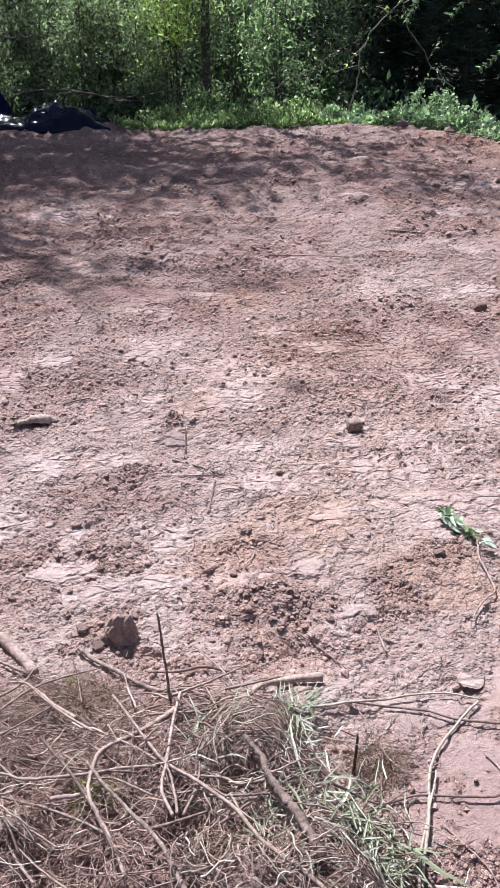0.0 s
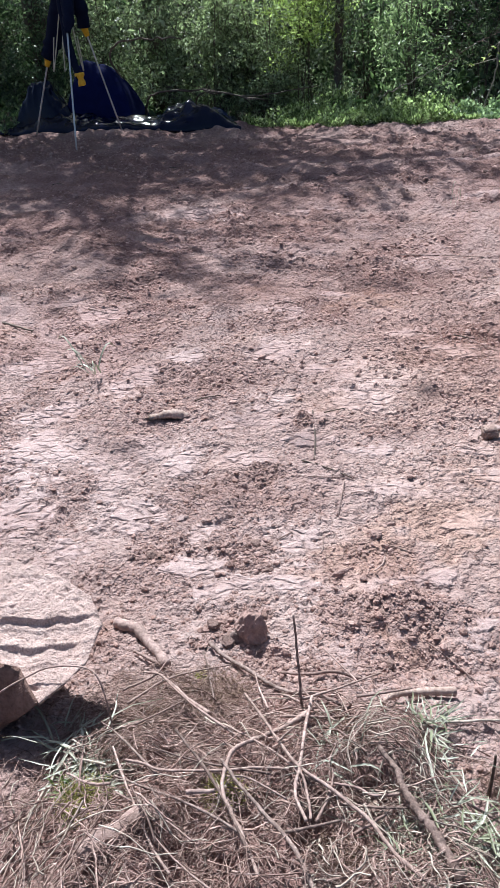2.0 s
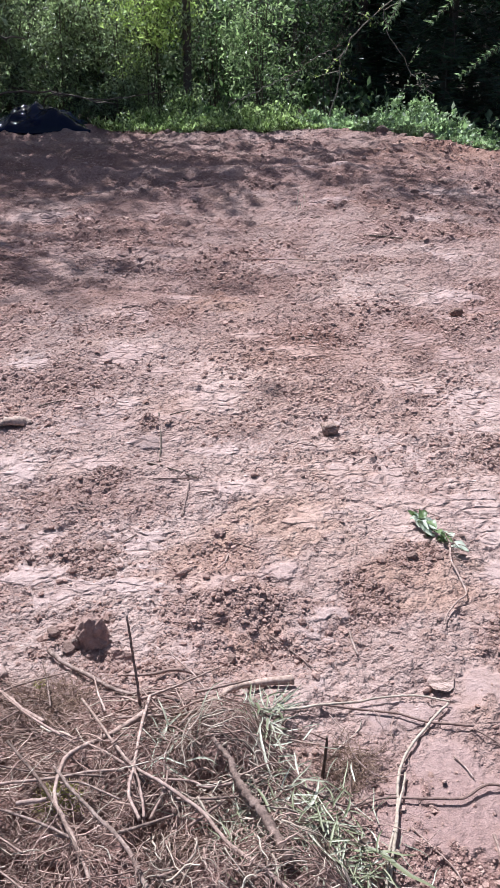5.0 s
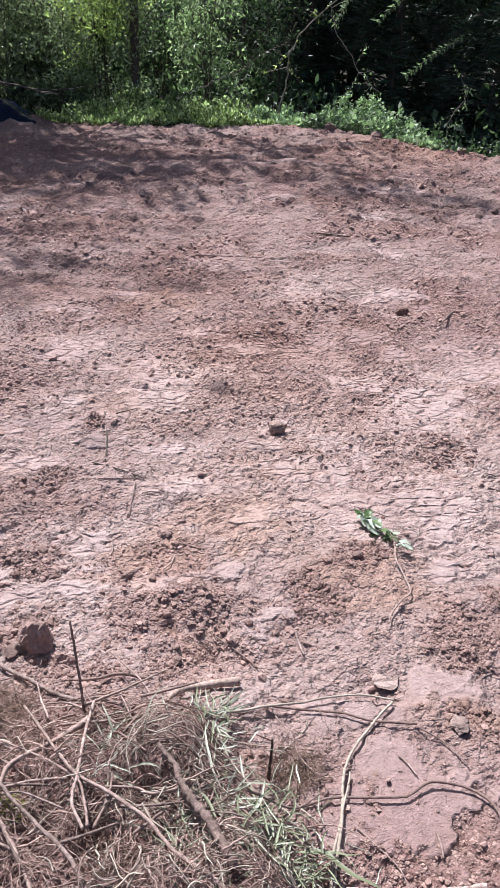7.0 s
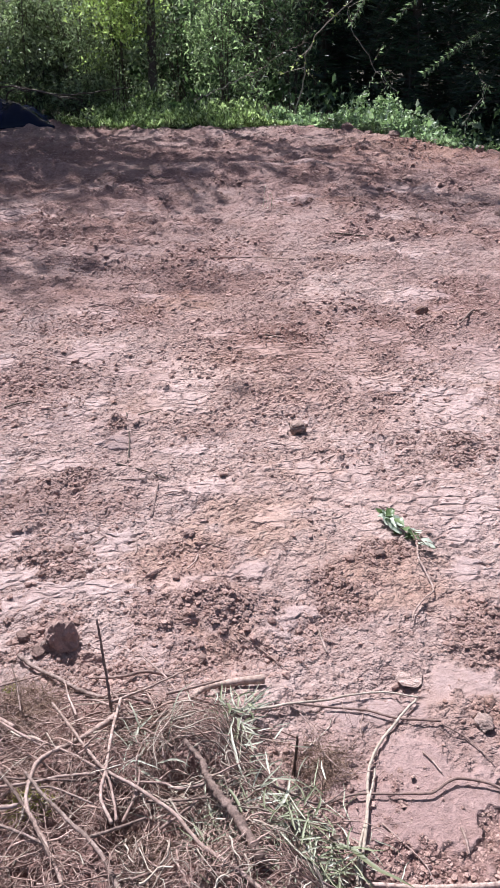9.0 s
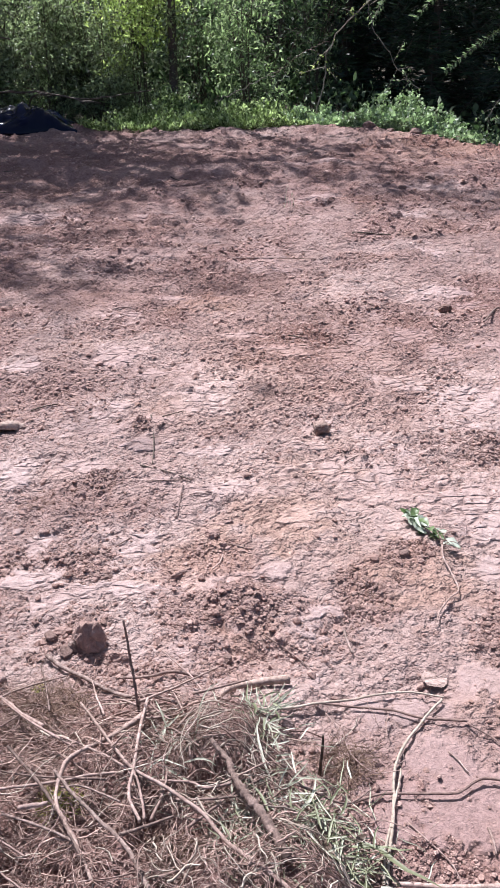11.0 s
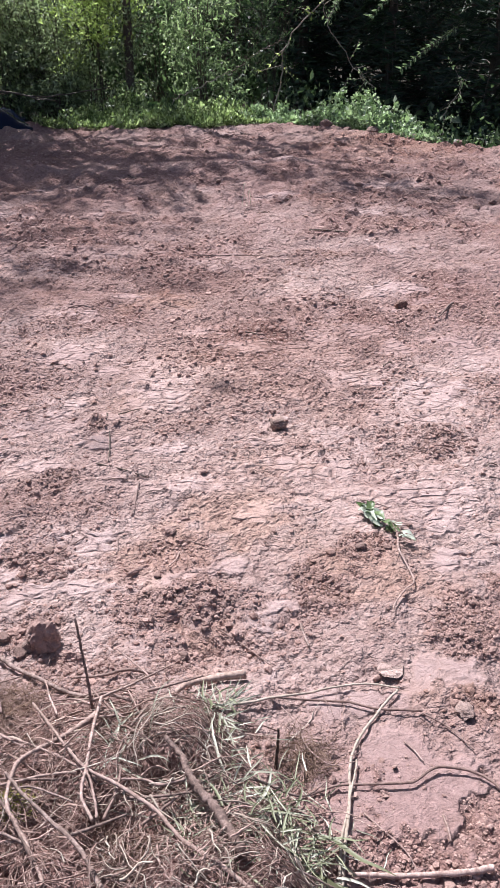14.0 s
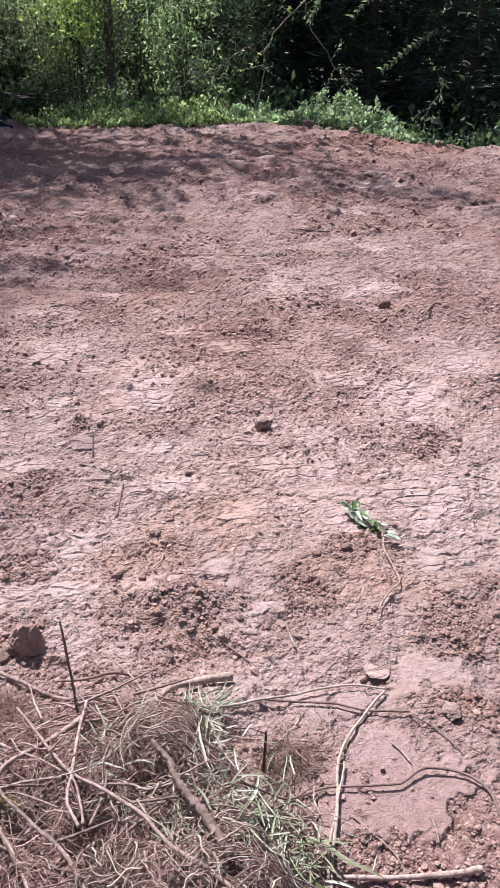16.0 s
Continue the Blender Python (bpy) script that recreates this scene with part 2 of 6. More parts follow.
def soil_colour(nt, worn):
    """Red marl: dark and moist where loose, pale and pink where it has dried to a crust."""
    broad = noise_node(nt, 0.9, 4.0)
    fine = noise_node(nt, 38.0, 8.0, 0.7)
    grain = noise_node(nt, 240.0, 4.0, 0.7)
    loose = ramp(nt, fine, (0.3, (0.30, 0.205, 0.185)), (0.52, (0.45, 0.335, 0.31)), (0.72, (0.55, 0.43, 0.40)))
    crust = ramp(nt, fine, (0.25, (0.395, 0.292, 0.276)), (0.6, (0.54, 0.415, 0.396)))
    col = mix(nt, worn, loose, crust)
    ochre = ramp(nt, noise_node(nt, 2.1, 5.0), (0.56, (0, 0, 0)), (0.74, (1, 1, 1)))
    col = mix(nt, maths(nt, "MULTIPLY", ochre, 0.32), col, (0.43, 0.262, 0.175))
    col = mix(nt, 0.55, col, ramp(nt, broad, (0.3, (0.72, 0.66, 0.64)), (0.7, (1.1, 1.1, 1.1))), "MULTIPLY")
    return mix(nt, 0.35, col, ramp(nt, grain, (0.3, (0.62, 0.6, 0.6)), (0.65, (1.12, 1.12, 1.12))), "MULTIPLY"), fine, grain


def soil_material():
    m, nt, b = material("red_soil")
    att = nt.nodes.new("ShaderNodeAttribute")
    att.attribute_name = "trodden"
    col, fine, grain = soil_colour(nt, att.outputs["Fac"])
    litter = nt.nodes.new("ShaderNodeAttribute")
    litter.attribute_name = "litter"
    ochre = nt.nodes.new("ShaderNodeAttribute")
    ochre.attribute_name = "ochre"
    col = mix(nt, maths(nt, "MULTIPLY", ochre.outputs["Fac"], 0.48), col, mix(nt, 1.0, col, (1.02, 0.86, 0.68), "MULTIPLY"))
    tone_and_shade = nt.nodes.new("ShaderNodeAttribute")
    tone_and_shade.attribute_name = "tone_and_shade"
    col = mix(nt, tone_and_shade.outputs["Fac"], col, mix(nt, 1.0, col, (0.62, 0.505, 0.49), "MULTIPLY"))
    humus = ramp(nt, fine, (0.3, (0.02, 0.017, 0.011)), (0.55, (0.055, 0.042, 0.026)), (0.75, (0.04, 0.06, 0.02)))
    col = mix(nt, litter.outputs["Fac"], col, humus)
    b.inputs["Roughness"].default_value = 0.93
    b.inputs["Specular IOR Level"].default_value = 0.25
    worn = att.outputs["Fac"]
    bent = nt.nodes.new("ShaderNodeVectorMath")
    bent.operation = "ADD"
    nt.links.new(coords(nt), bent.inputs[0])
    shove = node(nt, "ShaderNodeTexNoise", Scale=30.0, Detail=3.0)
    nt.links.new(coords(nt), shove.inputs["Vector"])
    little = nt.nodes.new("ShaderNodeVectorMath")
    little.operation = "SCALE"
    little.inputs["Scale"].default_value = 0.022
    nt.links.new(shove.outputs["Color"], little.inputs[0])
    nt.links.new(little.outputs[0], bent.inputs[1])
    heights = []
    for size, gain in ((30.0, 1.1), (75.0, 0.8), (165.0, 0.35)):
        v = node(nt, "ShaderNodeTexVoronoi", Scale=size)
        nt.links.new(bent.outputs[0], v.inputs["Vector"])
        heights.append(maths(nt, "MULTIPLY", v.outputs["Distance"], -gain))
    granules = maths(nt, "MULTIPLY", maths(nt, "ADD", maths(nt, "ADD", heights[0], heights[1]), heights[2]), maths(nt, "SUBTRACT", 1.15, worn))
    flattened = node(nt, "ShaderNodeMapping")
    flattened.inputs["Scale"].default_value = (0.55, 1.0, 1.0)
    nt.links.new(bent.outputs[0], flattened.inputs[0])
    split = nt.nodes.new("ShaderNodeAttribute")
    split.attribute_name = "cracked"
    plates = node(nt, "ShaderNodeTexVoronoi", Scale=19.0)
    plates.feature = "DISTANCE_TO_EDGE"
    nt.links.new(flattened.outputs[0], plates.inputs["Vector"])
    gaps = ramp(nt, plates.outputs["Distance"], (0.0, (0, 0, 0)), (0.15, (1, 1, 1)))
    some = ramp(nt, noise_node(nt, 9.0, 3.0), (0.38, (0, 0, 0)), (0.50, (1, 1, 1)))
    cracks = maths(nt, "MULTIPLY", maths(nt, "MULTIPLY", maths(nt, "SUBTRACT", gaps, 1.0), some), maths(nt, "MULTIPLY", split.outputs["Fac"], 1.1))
    # crack lines darkened in the colour too: their shadow is painted in
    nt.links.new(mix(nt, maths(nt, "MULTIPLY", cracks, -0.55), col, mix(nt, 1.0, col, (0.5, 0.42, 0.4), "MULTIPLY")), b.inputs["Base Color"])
    rough = maths(nt, "ADD", fine, maths(nt, "MULTIPLY", grain, 0.3))
    bump(nt, b, maths(nt, "ADD", maths(nt, "ADD", rough, granules), cracks), 1.0, 0.014)
    return m


def clod_material(name="loose_soil", wet=1.0):
    m, nt, b = material(name)
    r = island(nt)
    col, fine, grain = soil_colour(nt, maths(nt, "MULTIPLY", r, 0.45))
    col = mix(nt, 0.8, col, ramp(nt, r, (0.0, (0.72, 0.68, 0.66)), (0.6, (0.95, 0.92, 0.9)), (1.0, (1.12, 1.1, 1.08))), "MULTIPLY")
    col = mix(nt, 1.0, col, (wet, wet * 0.93, wet * 0.89), "MULTIPLY")
    nt.links.new(col, b.inputs["Base Color"])
    b.inputs["Roughness"].default_value = 0.95
    b.inputs["Specular IOR Level"].default_value = 0.2
    bump(nt, b, maths(nt, "ADD", fine, grain), 0.8, 0.006)
    return m


def rock_material(name, dark, mid, pale, scale=14.0, rough=0.85, pits=0.4):
    m, nt, b = material(name)
    big = noise_node(nt, scale * 0.35, 5.0)
    fine = noise_node(nt, scale * 3, 8.0, 0.72)
    pit = noise_node(nt, scale * 12, 3.0, 0.6)
    col = ramp(nt, fine, (0.28, dark), (0.5, mid), (0.72, pale))
    col = mix(nt, 0.6, col, ramp(nt, big, (0.3, (0.78, 0.72, 0.7)), (0.7, (1.08, 1.06, 1.05))), "MULTIPLY")
    col = mix(nt, pits, col, ramp(nt, pit, (0.32, (0.45, 0.42, 0.4)), (0.5, (1.05, 1.05, 1.05))), "MULTIPLY")
    nt.links.new(col, b.inputs["Base Color"])
    b.inputs["Roughness"].default_value = rough
    bump(nt, b, maths(nt, "ADD", fine, maths(nt, "MULTIPLY", pit, 0.5)), 0.7, 0.012)
    return m


def stick_material(name, dark, mid, pale, per_island=False):
    m, nt, b = material(name)
    stretched = node(nt, "ShaderNodeMapping")
    nt.links.new(coords(nt), stretched.inputs[0])
    fine = noise_node(nt, 90.0, 6.0, 0.7, stretched.outputs[0])
    big = noise_node(nt, 16.0, 3.0)
    col = ramp(nt, fine, (0.3, dark), (0.5, mid), (0.7, pale))
    col = mix(nt, 0.7, col, ramp(nt, big, (0.3, (0.6, 0.55, 0.5)), (0.65, (1.1, 1.1, 1.1))), "MULTIPLY")
    rnd = island(nt) if per_island else nt.nodes.new("ShaderNodeObjectInfo").outputs["Random"]
    col = mix(nt, 0.8, col, ramp(nt, rnd, (0.0, (0.5, 0.42, 0.38)), (0.5, (0.85, 0.8, 0.76)), (1.0, (1.15, 1.13, 1.1))), "MULTIPLY")
    nt.links.new(col, b.inputs["Base Color"])
    b.inputs["Roughness"].default_value = 0.8
    bump(nt, b, fine, 0.6, 0.004)
    return m


def leaf_material(name, dark, mid, pale, through=0.35, gloss=0.5):
    m, nt, b = material(name)
    r = island(nt)
    col = ramp(nt, r, (0.0, dark), (0.55, mid), (1.0, pale))
    col = mix(nt, 0.45, col, ramp(nt, noise_node(nt, 7.0, 3.0), (0.3, (0.55, 0.6, 0.5)), (0.7, (1.15, 1.12, 1.05))), "MULTIPLY")
    nt.links.new(col, b.inputs["Base Color"])
    b.inputs["Roughness"].default_value = gloss
    t = nt.nodes.new("ShaderNodeBsdfTranslucent")
    nt.links.new(mix(nt, 1.0, col, (1.02, 1.22, 0.85), "MULTIPLY"), t.inputs[0])
    both = nt.nodes.new("ShaderNodeMixShader")
    both.inputs[0].default_value = through
    nt.links.new(b.outputs[0], both.inputs[1])
    nt.links.new(t.outputs[0], both.inputs[2])
    nt.links.new(both.outputs[0], nt.nodes["Material Output"].inputs[0])
    return m


def plain_material(name, col, rough, metal=0.0, vary=0.25, scale=20.0, weave=0.0, shine=0.5):
    m, nt, b = material(name)
    b.inputs["Specular IOR Level"].default_value = shine
    n = noise_node(nt, scale, 5.0, 0.65)
    c = mix(nt, vary, col, ramp(nt, n, (0.3, tuple(v * 0.45 for v in col)), (0.7, tuple(min(1, v * 1.35) for v in col))))
    nt.links.new(c, b.inputs["Base Color"])
    b.inputs["Roughness"].default_value, b.inputs["Metallic"].default_value = rough, metal
    bump(nt, b, noise_node(nt, 60.0 if weave else 12.0, 4.0), 0.35, 0.004 if weave else 0.02)
    return m


SOIL, CLOD, MOIST_CLOD = soil_material(), clod_material(), clod_material("moist_clod", 0.5)
FAR_CLOD, DAMP_CLOD = clod_material("far_clod", 0.95), clod_material("damp_clod", 0.76)
SANDSTONE = rock_material("sandstone", (0.36, 0.252, 0.222), (0.49, 0.362, 0.325), (0.57, 0.44, 0.40), 15.0, pits=0.5)
BROWN_BLOCK = rock_material("brown_block", (0.21, 0.135, 0.115), (0.34, 0.235, 0.20), (0.44, 0.325, 0.285), 24.0)
FIELDSTONE = rock_material("field_stone", (0.22, 0.15, 0.13), (0.35, 0.255, 0.225), (0.47, 0.36, 0.325), 24.0)
DARK_RED_STONE = rock_material("dark_red_stone", (0.11, 0.062, 0.048), (0.19, 0.11, 0.088), (0.27, 0.17, 0.14), 9.0)
DRY_ROOT = stick_material("dry_root", (0.17, 0.113, 0.102), (0.38, 0.28, 0.255), (0.57, 0.46, 0.43))
BARK_STICK = stick_material("bark_stick", (0.08, 0.054, 0.048), (0.21, 0.15, 0.135), (0.41, 0.32, 0.295))
DARK_STICK = stick_material("dark_stick", (0.05, 0.038, 0.03), (0.11, 0.082, 0.065), (0.2, 0.155, 0.125))
FINE_ROOT = stick_material("fine_root", (0.125, 0.078, 0.066), (0.36, 0.248, 0.222), (0.65, 0.515, 0.475), True)
STRAW = stick_material("straw", (0.32, 0.27, 0.225), (0.46, 0.40, 0.35), (0.58, 0.52, 0.46), True)
PALE_WOOD = stick_material("pale_wood", (0.23, 0.16, 0.14), (0.43, 0.325, 0.288), (0.58, 0.475, 0.435), True)
HAIR_ROOT = stick_material("hair_root", (0.13, 0.08, 0.06), (0.25, 0.165, 0.125), (0.38, 0.27, 0.215), True)
MOSS = stick_material("moss", (0.20, 0.20, 0.045), (0.40, 0.40, 0.11), (0.58, 0.56, 0.24), True)
TRUNK_BARK = stick_material("trunk_bark", (0.045, 0.038, 0.03), (0.10, 0.085, 0.068), (0.18, 0.155, 0.125))
PALE_BARK = stick_material("pale_bark", (0.16, 0.14, 0.115), (0.31, 0.275, 0.235), (0.47, 0.43, 0.38))
SOILED_ROOT = stick_material("soiled_root", (0.15, 0.10, 0.09), (0.30, 0.213, 0.195), (0.45, 0.345, 0.32))
CUT_GRASS = leaf_material("wilted_grass", (0.10, 0.105, 0.055), (0.21, 0.22, 0.13), (0.42, 0.43, 0.34), 0.1)
DEAD_LEAF = leaf_material("dead_leaf", (0.12, 0.078, 0.06), (0.24, 0.165, 0.13), (0.38, 0.29, 0.245), 0.15)
PALE_GRASS = leaf_material("bleached_grass", (0.25, 0.245, 0.19), (0.40, 0.395, 0.325), (0.57, 0.565, 0.50), 0.1)
WEED_LEAF = leaf_material("weed_leaf", (0.045, 0.075, 0.025), (0.10, 0.15, 0.055), (0.32, 0.38, 0.22), 0.15, 0.4)
PALE_UNDER = leaf_material("leaf_underside", (0.34, 0.38, 0.30), (0.50, 0.54, 0.46), (0.64, 0.67, 0.6), 0.1, 0.45)
NETTLE = leaf_material("nettle_leaf", (0.07, 0.09, 0.04), (0.25, 0.305, 0.135), (0.64, 0.68, 0.45), 0.5, 0.38)
# pale bramble leaf; on the conifer sprays it puts sunlight into the colour
BRAMBLE_AND_LIT_SPRAY = leaf_material("bramble_and_lit_spray_leaf", (0.12, 0.16, 0.09), (0.31, 0.38, 0.24), (0.60, 0.66, 0.53), 0.45, 0.38)
HAZEL = leaf_material("hazel_leaf", (0.07, 0.078, 0.048), (0.24, 0.27, 0.165), (0.54, 0.58, 0.44), 0.5, 0.42)
LIME_LEAF = leaf_material("young_leaf", (0.15, 0.18, 0.06), (0.42, 0.48, 0.18), (0.74, 0.77, 0.42), 0.65)
PALE_SHRUB = leaf_material("pale_shrub_leaf", (0.08, 0.11, 0.06), (0.26, 0.33, 0.18), (0.66, 0.72, 0.50), 0.5, 0.4)
# dark leaf for ivy, and for plants whose shade is put into colour
IVY_AND_SHADED = leaf_material("ivy_and_shaded_leaf", (0.03, 0.05, 0.025), (0.085, 0.13, 0.065), (0.27, 0.33, 0.20), 0.35, 0.42)
# near-black needles, the deep shade of the conifers put into their colour
CONIFER_SHADED = leaf_material("shaded_conifer_needle", (0.012, 0.026, 0.014), (0.025, 0.05, 0.025), (0.05, 0.09, 0.045), 0.15, 0.5)
BLACK_PLASTIC = plain_material("black_plastic", (0.0025, 0.0045, 0.020), 0.12, 0.0, 0.3, 6.0, 0.0, 0.22)
DARK_NAVY = plain_material("dark_navy_cloth", (0.006, 0.009, 0.026), 0.8, 0.0, 0.4, 9.0, 1.0, 0.08)
NAVY_CLOTH = plain_material("navy_cloth", (0.006, 0.009, 0.052), 0.85, 0.0, 0.4, 9.0, 1.0, 0.05)
YELLOW_CLOTH = plain_material("yellow_cloth", (0.70, 0.40, 0.015), 0.6, 0.0, 0.3, 30.0, 1.0)
POLE = plain_material("pole_metal", (0.55, 0.55, 0.55), 0.45, 0.6, 0.2, 40.0)
CORD = plain_material("pale_cord", (0.5, 0.47, 0.36), 0.8)


# ---- mesh helpers ----
def mesh_object(name, verts, faces, mat, parent=None, label="", smooth=True):
    me = bpy.data.meshes.new(name)
    me.from_pydata(verts if isinstance(verts, list) else verts.tolist(), [], faces if isinstance(faces, list) else faces.tolist())
    me.materials.append(mat)
    if smooth:
        me.polygons.foreach_set("use_smooth", np.ones(len(me.polygons), dtype=bool))
    me.update()
    ob = new(name, me)
    if parent is not None:
        ob.parent = parent
    return tagged(ob, label)


def thing(name, x, y, z, label, category, group="", kind=""):
    e = new(name)
    e.empty_display_size = 0.1
    e.location = (x, y, z)
    return tagged(e, label, category, group, kind)


def glide(points, n):
    """A smooth line of n points through the given ones."""
    p = np.array(points, dtype=float)
    if len(p) == 2:
        t = np.linspace(0, 1, n)[:, None]
        return p[0] * (1 - t) + p[1] * t
    p = np.vstack([2 * p[0] - p[1], p, 2 * p[-1] - p[-2]])
    out = []
    for s in np.linspace(0, len(p) - 3 - 1e-6, n):
        i, f = int(s), s - int(s)
        a, b, c, d = p[i:i + 4]
        out.append(0.5 * (2 * b + (c - a) * f + (2 * a - 5 * b + 4 * c - d) * f * f + (3 * b - a - 3 * c + d) * f ** 3))
    return np.array(out)


def tube(line, r0, r1, sides=7, knobs=0.12, rng=RNG):
    """A round, slightly knobbly bar along a line, closed at both ends: vertices and faces."""
    n = len(line)
    way = np.gradient(line, axis=0)
    way /= np.linalg.norm(way, axis=1)[:, None] + 1e-9
    up = np.array([0, 0, 1.0]) if abs(way[:, 2]).mean() < 0.8 else np.array([1.0, 0, 0])
    a = np.cross(way, up)
    a /= np.linalg.norm(a, axis=1)[:, None] + 1e-9
    b = np.cross(a, way)
    r = np.linspace(r0, r1, n) * (1 + knobs * rng.normal(size=n))
    ang = np.arange(sides) * 2 * math.pi / sides
    wob = 1 + 0.5 * knobs * rng.normal(size=(n, sides))
    v = line[:, None] + (r[:, None] * wob)[..., None] * (np.cos(ang)[None, :, None] * a[:, None] + np.sin(ang)[None, :, None] * b[:, None])
    v = v.reshape(-1, 3)
    f = [(i * sides + k, i * sides + (k + 1) % sides, (i + 1) * sides + (k + 1) % sides, (i + 1) * sides + k) for i in range(n - 1) for k in range(sides)]
    f.append(tuple(range(sides - 1, -1, -1)))
    f.append(tuple((n - 1) * sides + k for k in range(sides)))
    return v, f


def join(pieces):
    vs, fs, at = [], [], 0
    for v, f in pieces:
        vs.append(np.asarray(v))
        fs += [tuple(i + at for i in q) for q in f]
        at += len(v)
    return np.vstack(vs), fs


def tube_set(lines, radii, sides=3):
    """Many thin bars at once: lines is (k, n, 3), radii (k,)."""
    k, n, _ = lines.shape
    way = np.gradient(lines, axis=1)
    way /= np.linalg.norm(way, axis=2, keepdims=True) + 1e-9
    a = np.cross(way, np.array([0.13, 0.21, 0.97]))
    a /= np.linalg.norm(a, axis=2, keepdims=True) + 1e-9
    b = np.cross(a, way)
    ang = np.arange(sides) * 2 * math.pi / sides
    taper = np.linspace(1, 0.45, n)[None, :, None, None]
    v = lines[:, :, None] + radii[:, None, None, None] * taper * (np.cos(ang)[None, None, :, None] * a[:, :, None] + np.sin(ang)[None, None, :, None] * b[:, :, None])
    i, s = np.arange(n - 1)[:, None], np.arange(sides)[None]
    q = np.stack([i * sides + s, i * sides + (s + 1) % sides, (i + 1) * sides + (s + 1) % sides, (i + 1) * sides + s], -1).reshape(-1, 4)
    f = (np.arange(k)[:, None, None] * (n * sides) + q[None]).reshape(-1, 4)
    return v.reshape(-1, 3), f


def leaf_set(places, ways, size, wide=0.5, fold=0.25, rng=RNG, flat=0.0):
    """Folded, pointed leaves: each from its place along its way. size: (k,) lengths."""
    k = len(places)
    ways = ways / (np.linalg.norm(ways, axis=1, keepdims=True) + 1e-9)
    side = np.cross(ways, rng.normal(size=(k, 3)) * (1 - 0.6 * flat) + np.array([0, 0, 1.4 * flat]))
    side /= np.linalg.norm(side, axis=1, keepdims=True) + 1e-9
    nrm = np.cross(side, ways)
    s = size[:, None]
    v = np.stack([places, places + ways * s * 0.45 + side * s * wide * 0.5 + nrm * s * fold * 0.4,
                  places + ways * s, places + ways * s * 0.45 - side * s * wide * 0.5 + nrm * s * fold * 0.4], 1).reshape(-1, 3)
    i = np.arange(k)[:, None] * 4
    f = np.concatenate([i + np.array([0, 1, 2]), i + np.array([0, 2, 3])], 1).reshape(-1, 3)
    return v, f


def lump(x, y, z, size, rng, rings=2):
    """A rough, angular lump of that size, resting at z."""
    bm = bmesh.new()
    bmesh.ops.create_icosphere(bm, subdivisions=rings, radius=1.0)
    shift = Vector(rng.normal(size=3) * 5)
    cut = [(Vector(rng.normal(size=3)).normalized(), rng.uniform(0.62, 0.95)) for _ in range(9)]
    for v in bm.verts:
        d = v.co.normalized()
        r = min([1.0] + [c / max(d.dot(n), 1e-3) for n, c in cut if d.dot(n) > 0.2])
        r *= 1 + 0.16 * noise.noise(d * 2.3 + shift) + 0.07 * noise.noise(d * 6 + shift)
        v.co = Vector((d.x * size[0], d.y * size[1], d.z * size[2])) * r
    low = min(v.co.z for v in bm.verts)
    vs = np.array([v.co for v in bm.verts]) + np.array([0, 0, -low - size[2] * 0.25])
    fs = [tuple(v.index for v in f.verts) for f in bm.faces]
    bm.free()
    return vs, fs


